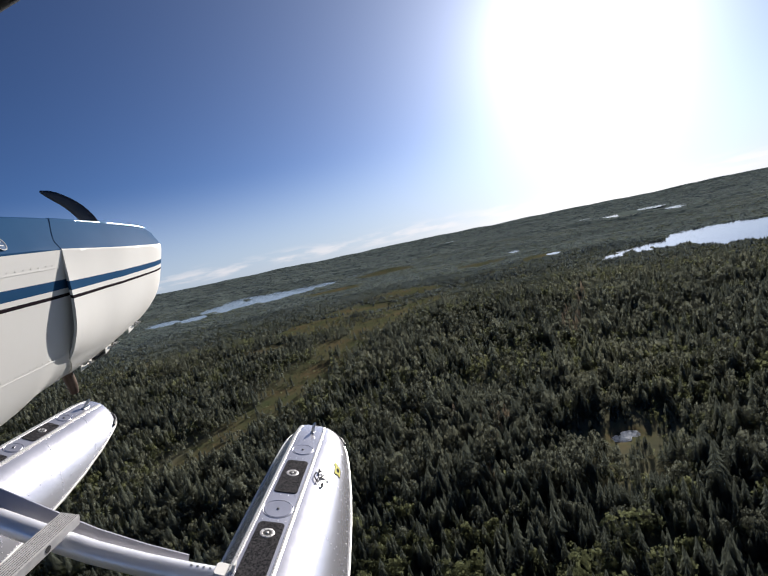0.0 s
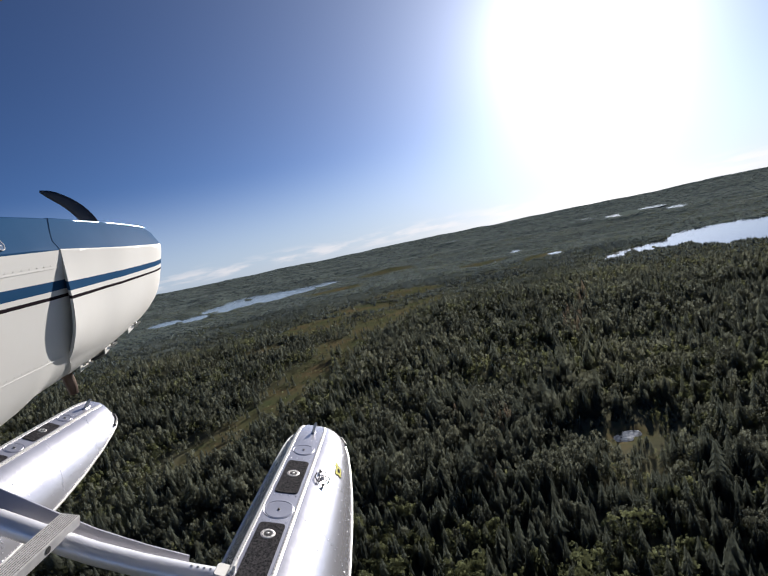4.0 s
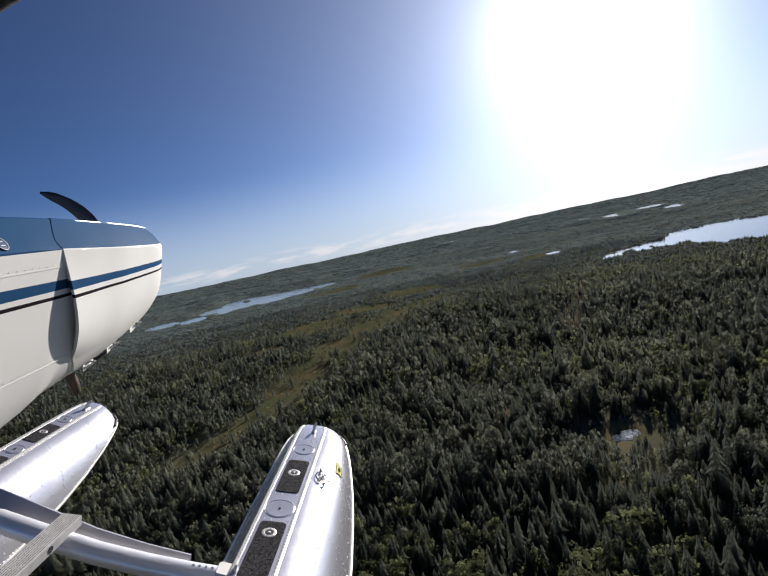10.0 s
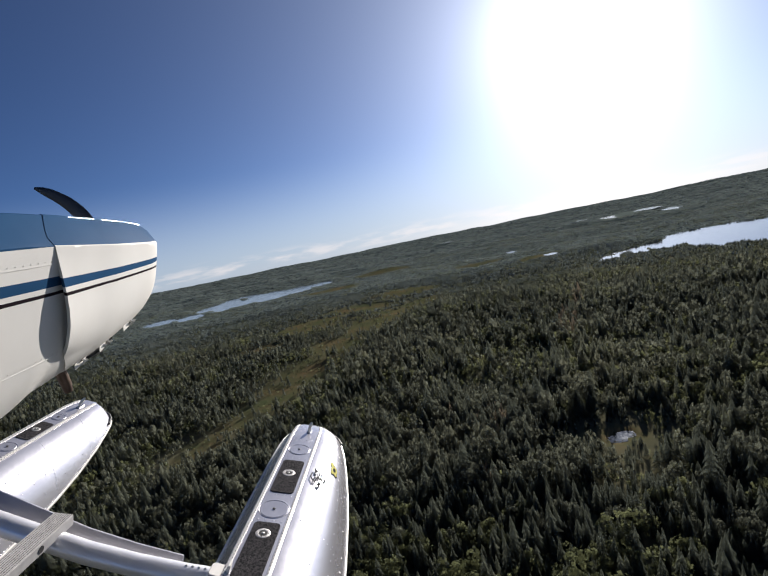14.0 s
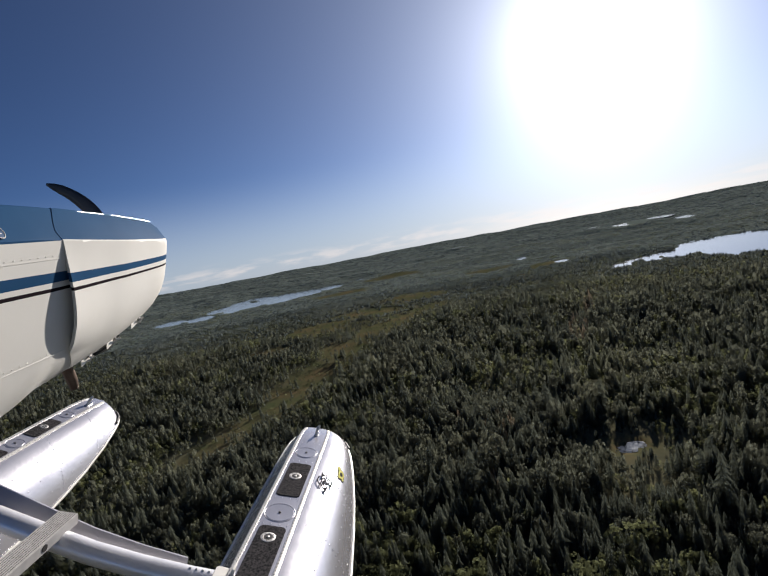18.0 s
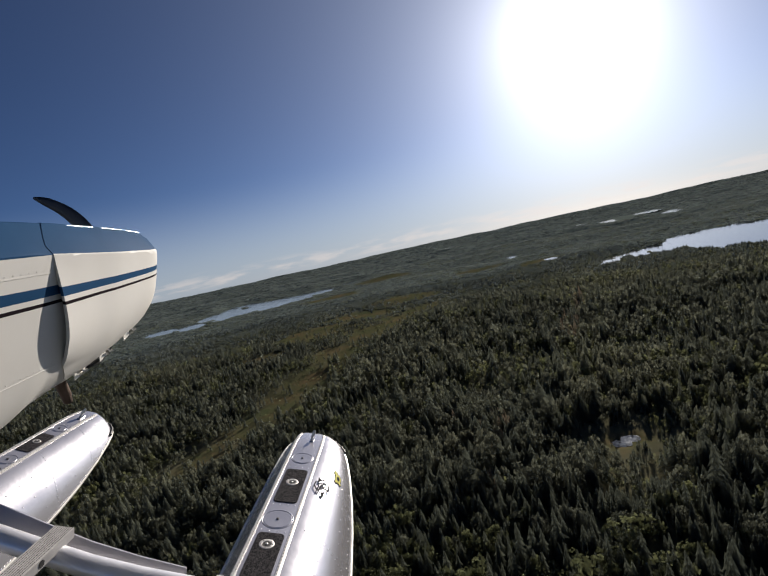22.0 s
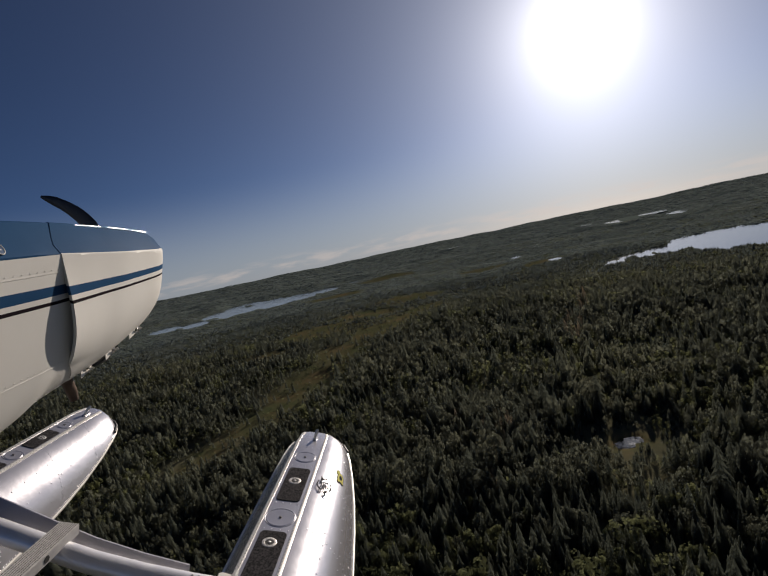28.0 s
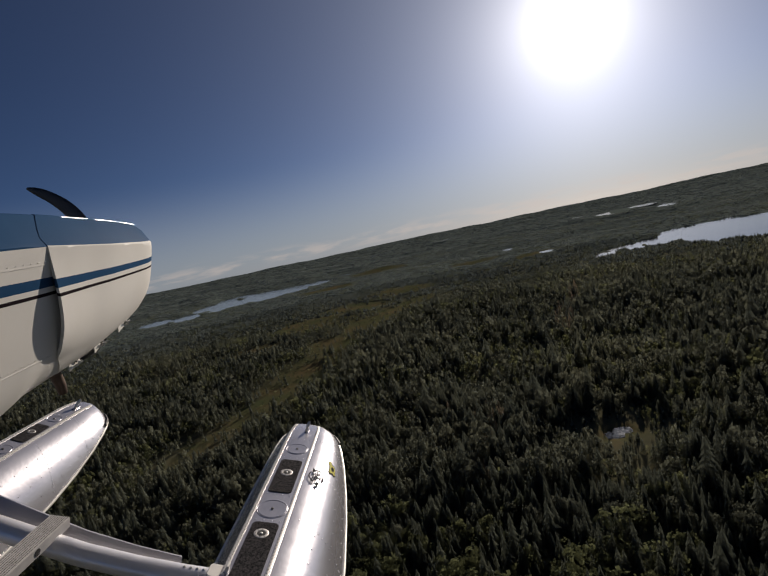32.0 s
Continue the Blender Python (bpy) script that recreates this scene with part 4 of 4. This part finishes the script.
def broad_proto(rng, leaves, size):
    """A round crown one unit high made of many tilted leaf clumps, in a few lobes."""
    v, f = [], []
    lobes = [(rng.normal(0, 0.12), rng.normal(0, 0.12), rng.uniform(0.42, 0.80), rng.uniform(0.14, 0.24)) for _ in range(5)]
    lobes.append((0, 0, 0.68, 0.27))
    for _ in range(leaves):
        lx, ly, lz, lr = lobes[rng.randint(len(lobes))]
        d = rng.normal(0, 1, 3)
        d /= np.linalg.norm(d)
        d[2] = abs(d[2]) if rng.rand() < 0.7 else d[2]
        p = np.array((lx, ly, lz)) + d * lr * rng.uniform(0.75, 1.08)
        nrm = d + rng.normal(0, 0.5, 3)
        nrm /= np.linalg.norm(nrm)
        a = np.cross(nrm, (0.3, 0.2, 0.9))
        a /= np.linalg.norm(a)
        b = np.cross(nrm, a)
        s = size * rng.uniform(0.6, 1.25)
        c = len(v)
        for ca, cb in ((-1, -0.7), (0.9, -1), (1.0, 0.8), (-0.8, 1)):
            v.append(p + a * s * ca * rng.uniform(0.7, 1.1) + b * s * cb * rng.uniform(0.7, 1.1))
        f += [(c, c + 1, c + 2), (c, c + 2, c + 3)]
    return np.array(v), np.array(f)


def cluster_proto(rng, n, spread, lean):
    """Several tops standing together, for the far woods."""
    v, f = [], []
    for _ in range(n):
        x, y, h, r = rng.uniform(-spread, spread), rng.uniform(-spread, spread), rng.uniform(0.6, 1.0), rng.uniform(0.2, 0.34) * lean
        o, c = rng.uniform(0, 6.28), len(v)
        v.append((x, y, h))
        for k in range(3):
            a = o + 2 * math.pi * k / 3
            v.append((x + r * math.cos(a), y + r * math.sin(a), 0.0))
        f += [(c, c + 1, c + 2), (c, c + 2, c + 3), (c, c + 3, c + 1)]
    return np.array(v), np.array(f)


def scatter(rng, r0, r1, a0, a1, spacing, come=0.0, go=0.0):
    """Uneven spots over a sector, clear of water and thin in the meadows."""
    n = int(0.5 * radians(a1 - a0) * (r1 * r1 - r0 * r0) / (spacing * spacing))
    r, a = np.sqrt(rng.uniform(r0 * r0, r1 * r1, n)), np.radians(rng.uniform(a0, a1, n))
    x, y = r * np.sin(a), r * np.cos(a)
    wet = np.max([inside(s, x, y, 5.0) for s in LAKES.values()], axis=0)
    open_ = inside(MEADOWS, x, y, 9.0)
    thin = wave(x, y, 90.0, 11) > 1.05
    # low open shores on the near side of the far waters
    past = np.minimum(np.maximum(r - 1000, 0) * 0.08, 95) + 14
    ahead = np.max([inside(s, x * (1 + past / r), y * (1 + past / r), 5.0) for s in LAKES.values()], axis=0)
    keep = (wet < -2.5) & ((ahead < 0) | (rng.rand(n) < 0.12)) & (rng.rand(n) < np.clip(0.5 - open_ / 22.0, 0.05, 1)) & (~thin | (rng.rand(n) < 0.35))
    # stands thin out into the next over a wide belt
    share = np.ones(n)
    if come:
        share = share * np.clip((r - r0) / come, 0, 1)
    if go:
        share = share * np.clip((r1 - r) / go, 0, 1)
    keep &= rng.rand(n) < share
    return x[keep], y[keep]


def crown_normals(v, full, lift=0.95):
    """Shading directions out from a crown's middle or from a spire's axis, so that foliage shades as one soft body."""
    r = np.hypot(v[:, 0], v[:, 1])
    n = np.stack((v[:, 0], v[:, 1], (v[:, 2] - 0.45) * 0.8 if full else 0.35 * r + 0.02), 1)
    n = n / np.linalg.norm(n, axis=1)[:, None]
    n[:, 2] += lift
    return n / np.linalg.norm(n, axis=1)[:, None]


def forest(name, protos, x, y, height, width, mat, rng, label, full=None, lift=0.95):
    """One mesh of many trees."""
    which = rng.randint(len(protos), size=len(x))
    z = land(x, y) - 0.3
    vs, fs, ns, base = [], [], [], 0
    for k, (pv, pf) in enumerate(protos):
        m = which == k
        n = int(m.sum())
        if not n:
            continue
        a = rng.uniform(0, 2 * np.pi, n)
        h = height[m]
        w = h * width[m]
        c, s = np.cos(a)[:, None], np.sin(a)[:, None]
        X = (pv[None, :, 0] * c - pv[None, :, 1] * s) * w[:, None] + x[m][:, None]
        Y = (pv[None, :, 0] * s + pv[None, :, 1] * c) * w[:, None] + y[m][:, None]
        Z = pv[None, :, 2] * h[:, None] + z[m][:, None]
        if full is not None:
            q = crown_normals(pv, full, lift)
            ns.append(np.stack((q[None, :, 0] * c - q[None, :, 1] * s, q[None, :, 0] * s + q[None, :, 1] * c, np.repeat(q[None, :, 2], n, 0)), 2).reshape(-1, 3))
        vs.append(np.stack((X, Y, Z), 2).reshape(-1, 3))
        fs.append((pf[None] + (np.arange(n) * len(pv))[:, None, None] + base).reshape(-1, 3))
        base += n * len(pv)
    me = mesh_from(name, np.concatenate(vs), np.concatenate(fs), mat, full is not None)
    if full is not None:
        me.normals_split_custom_set_from_vertices(np.concatenate(ns))
    return tagged(new(name, me), label, "forest", kind="stuff")


rng = np.random.RandomState(4)
near_spruce = [spruce_proto(rng, 8, 6, 1.0, rng.uniform(0.15, 0.22)) for _ in range(6)]
near_broad = [broad_proto(rng, 78, 0.054) for _ in range(5)]
close_broad = [broad_proto(rng, 150, 0.039) for _ in range(4)]
near_pine = [broad_proto(rng, 62, 0.061) for _ in range(5)]
mid_spruce = [spruce_proto(rng, 4, 5, 1.0, rng.uniform(0.16, 0.23)) for _ in range(5)]
mid_broad = [broad_proto(rng, 18, 0.114) for _ in range(5)]
mid_pine = [broad_proto(rng, 15, 0.127) for _ in range(5)]
low_shrub = [broad_proto(rng, 7, 0.17) for _ in range(4)]
far_spruce = [cluster_proto(rng, 4, 0.5, 0.8) for _ in range(6)]


def broad_share(x, y):
    return np.clip(0.30 + 0.34 * wave(x, y, 240.0, 21) + 0.22 * wave(x, y, 42.0, 23), 0.02, 0.85)


def pine_share(x, y):
    return np.clip(0.50 + 0.3 * wave(x, y, 110.0, 24) + 0.3 * wave(x, y, 33.0, 25), 0.08, 0.92)


def stand(r0, r1, a0, a1, spacing, spruces, pines, broads, labels, come=0.0, go=0.0):
    x, y = scatter(rng, r0, r1, a0, a1, spacing, come, go)
    is_broad = rng.rand(len(x)) < broad_share(x, y)
    is_pine = ~is_broad & (rng.rand(len(x)) < pine_share(x, y))
    size = 1.08 + 0.26 * wave(x, y, 130.0, 31) + 0.20 * wave(x, y, 30.0, 32)
    # the bog's edge is stunted
    size = size * np.clip(0.72 - inside(MEADOWS, x, y, 9.0) / 110.0, 0.4, 1.0)
    size = size * np.clip(0.35 - inside(MEADOWS[:1], x, y, 2.0) / 45.0, 0.3, 1.0)
    n = len(x)
    hs = np.clip(rng.normal(9.2, 2.6, n) * size, 3.4, 17)
    hs = np.where(rng.rand(n) < 0.06, hs * 1.4, hs)
    hb = np.clip(rng.normal(7.4, 1.6, n) * size, 3.2, 12)
    dead = (inside(DEAD, x, y, 3.0) > 0) & (rng.rand(n) < 0.7)
    s, b, q = ~is_broad & ~is_pine & ~dead, is_broad & ~dead, is_pine & ~dead
    if dead.any():
        forest("dead_spruce_stand", spruces, x[dead], y[dead], hs[dead] * 0.75, rng.uniform(0.6, 1.0, dead.sum()), M_DEAD, rng, "grey-brown dead spruces standing in a strip", False)
    forest("spruce_forest", spruces, x[s], y[s], hs[s], rng.uniform(1.0, 1.5, s.sum()), M_SPRUCE, rng, labels[0], False)
    forest("pine_forest", pines, x[q], y[q], hs[q] * 1.05, rng.uniform(0.42, 0.70, q.sum()), M_PINE, rng, "dark round-crowned pines among the spruce", True)
    forest("broadleaf_forest", broads, x[b], y[b], hb[b], rng.uniform(0.7, 1.0, b.sum()), M_BROAD, rng, labels[1], True)


stand(185, 340, -50, 50, 2.9, near_spruce, near_pine, near_broad, ("dense dark spruce forest, backlit", "yellow-green birch and aspen crowns among spruce"), 0.0, 60.0)
stand(280, 840, -48, 48, 3.6, mid_spruce, mid_pine, mid_broad, ("dense dark spruce forest further off", "patches of lighter broadleaf trees"), 60.0, 290.0)
for r0, r1, gap, low, high, wide, label in ((550, 1300, 6.0, 3.4, 6.5, 1.1, "dense conifer forest in the middle distance"), (1300, 2400, 9.6, 1.8, 3.2, 4.4, "far dark conifer forest"),
                                            (2400, 4900, 23.0, 2.2, 3.8, 10.0, "distant woods up to the skyline")):
    x, y = scatter(rng, r0, r1, -46, 46, gap, 290.0 if r0 < 1000 else 0.0)
    b = rng.rand(len(x)) < broad_share(x, y) * 0.6
    # the farther off, the more conifers take the haze-tinted colour
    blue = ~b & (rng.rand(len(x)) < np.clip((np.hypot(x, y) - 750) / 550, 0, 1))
    for kind, mat in ((blue, M_FAR_HAZE), (~b & ~blue, M_SPRUCE)):
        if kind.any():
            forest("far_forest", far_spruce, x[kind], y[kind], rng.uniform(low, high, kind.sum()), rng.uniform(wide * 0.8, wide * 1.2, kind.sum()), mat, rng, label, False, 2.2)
    # in the farthest ring the broadleaf stands take the haze-tinted colour too
    forest("far_broadleaf", far_spruce, x[b], y[b], rng.uniform(low * 0.8, high * 0.8, b.sum()), rng.uniform(wide * 1.0, wide * 1.5, b.sum()), M_BROAD if r0 < 2000 else M_FAR_HAZE, rng, "lighter broadleaf stands in the far forest", False, 2.2)
for a0, a1 in ((50, 180), (-180, -50)):
    x, y = scatter(rng, 60, 1500, a0, a1, 26.0)
    forest("forest_behind", far_spruce, x, y, rng.uniform(9, 14, len(x)), rng.uniform(1.0, 1.5, len(x)), M_SPRUCE, rng, "dark spruce forest")
x, y = scatter(rng, 40, 120, -50, 50, 4.0)
forest("forest_below", mid_spruce, x, y, rng.uniform(8, 14, len(x)), rng.uniform(0.8, 1.2, len(x)), M_SPRUCE, rng, "dark spruce forest")


# pale tussocks round the moss pool
x, y = rng.uniform(84, 116, 1500), rng.uniform(208, 240, 1500)
k = inside(LAKES["moss_pool"], x, y, 5.0)
k = (k < 0.4) & (k > -0.9)
forest("sedge_tussocks", mid_broad, x[k], y[k], rng.uniform(0.5, 0.9, k.sum()), rng.uniform(1.2, 1.8, k.sum()), M_STRAW, rng, "pale straw tussocks ringing the moss pool")


# low shrubs and tussocks over the open bog
x, y = rng.uniform(-330, 480, 52000), rng.uniform(260, 1350, 52000)
k = (inside(MEADOWS, x, y, 9.0) > -6) & (np.max([inside(c, x, y, 5.0) for c in LAKES.values()], axis=0) < -1) & (wave(x, y, 38.0, 41) > -0.35)
x, y = x[k], y[k]
low = wave(x, y, 26.0, 42) + rng.normal(0, 0.5, len(x)) > 0.1
forest("bog_shrubs", low_shrub, x[low], y[low], rng.uniform(0.8, 2.4, low.sum()), rng.uniform(1.1, 1.9, low.sum()), M_BROAD, rng, "low olive shrubs over the open bog", True)
forest("bog_tussocks", low_shrub, x[~low], y[~low], rng.uniform(0.5, 1.2, (~low).sum()), rng.uniform(1.4, 2.4, (~low).sum()), M_STRAW, rng, "straw and rust coloured tussocks over the open bog", True)


# single trees, the nearest in view
def tree_thing(name, proto, mat, height, width, label):
    base = new(name)
    bm = tube([(0, 0, -0.6), (0.03, 0.02, height * 0.35), (-0.03, 0.02, height * 0.8)], [0.16, 0.11, 0.04], 7)
    part("trunk", bm, M_BARK, base)
    v, f = proto
    me = mesh_from("crown", v * np.array((height * width, height * width, height)), f, mat, True)
    me.normals_split_custom_set_from_vertices(crown_normals(v, name != "spruce_tree"))
    crown = new("crown", me)
    crown.parent = base
    return tagged(base, label, "tree", "trees of the nearest stand")


kinds = [tree_thing("spruce_tree", spruce_proto(rng, 13, 8, 1.0, rng.uniform(0.14, 0.18)), M_SPRUCE, 10.5, 1.25, "narrow dark green spruce with drooping whorls") for _ in range(4)]
kinds += [tree_thing("pine_tree", broad_proto(rng, 200, 0.036), M_PINE, 9.5, 0.75, "dark green pine with a rounded open crown") for _ in range(3)]
kinds += [tree_thing("birch_tree", broad_proto(rng, 260, 0.034), M_BROAD, 7.8, 1.0, "round yellow-green birch in full leaf") for _ in range(3)]
x, y = scatter(rng, 120, 185, -48, 48, 2.9)
order = np.argsort(np.abs(np.hypot(x, y) - 165))
single, rest = order[:300], order[300:]
zz = land(x, y)
share = broad_share(x, y)
for n, i in enumerate(single):
    k = rng.randint(7) if rng.rand() > share[i] else 7 + rng.randint(3)
    s = rng.uniform(0.7, 1.25)
    m = Matrix.Translation((x[i], y[i], zz[i])) @ pose(0, 0, 0, rng.normal(0, 1.5), rng.normal(0, 1.5), rng.uniform(0, 360)) @ Matrix.Scale(s, 4)
    if n < len(kinds):
        kinds[n].matrix_world = Matrix.Translation((x[i], y[i], zz[i]))
    else:
        t = copy_thing(kinds[k], m)
        t.scale = (s, s, s)
b = rng.rand(len(rest)) < share[rest]
for sel, protos, mat, label in ((rest[~b], near_spruce, M_SPRUCE, "dense dark spruce forest, backlit"), (rest[b], close_broad, M_BROAD, "yellow-green birch and aspen crowns among spruce")):
    forest("near_forest", protos, x[sel], y[sel], np.clip(rng.normal(9.8, 2.5, len(sel)), 4, 18), rng.uniform(0.8, 1.2, len(sel)), mat, rng, label, mat is M_BROAD)
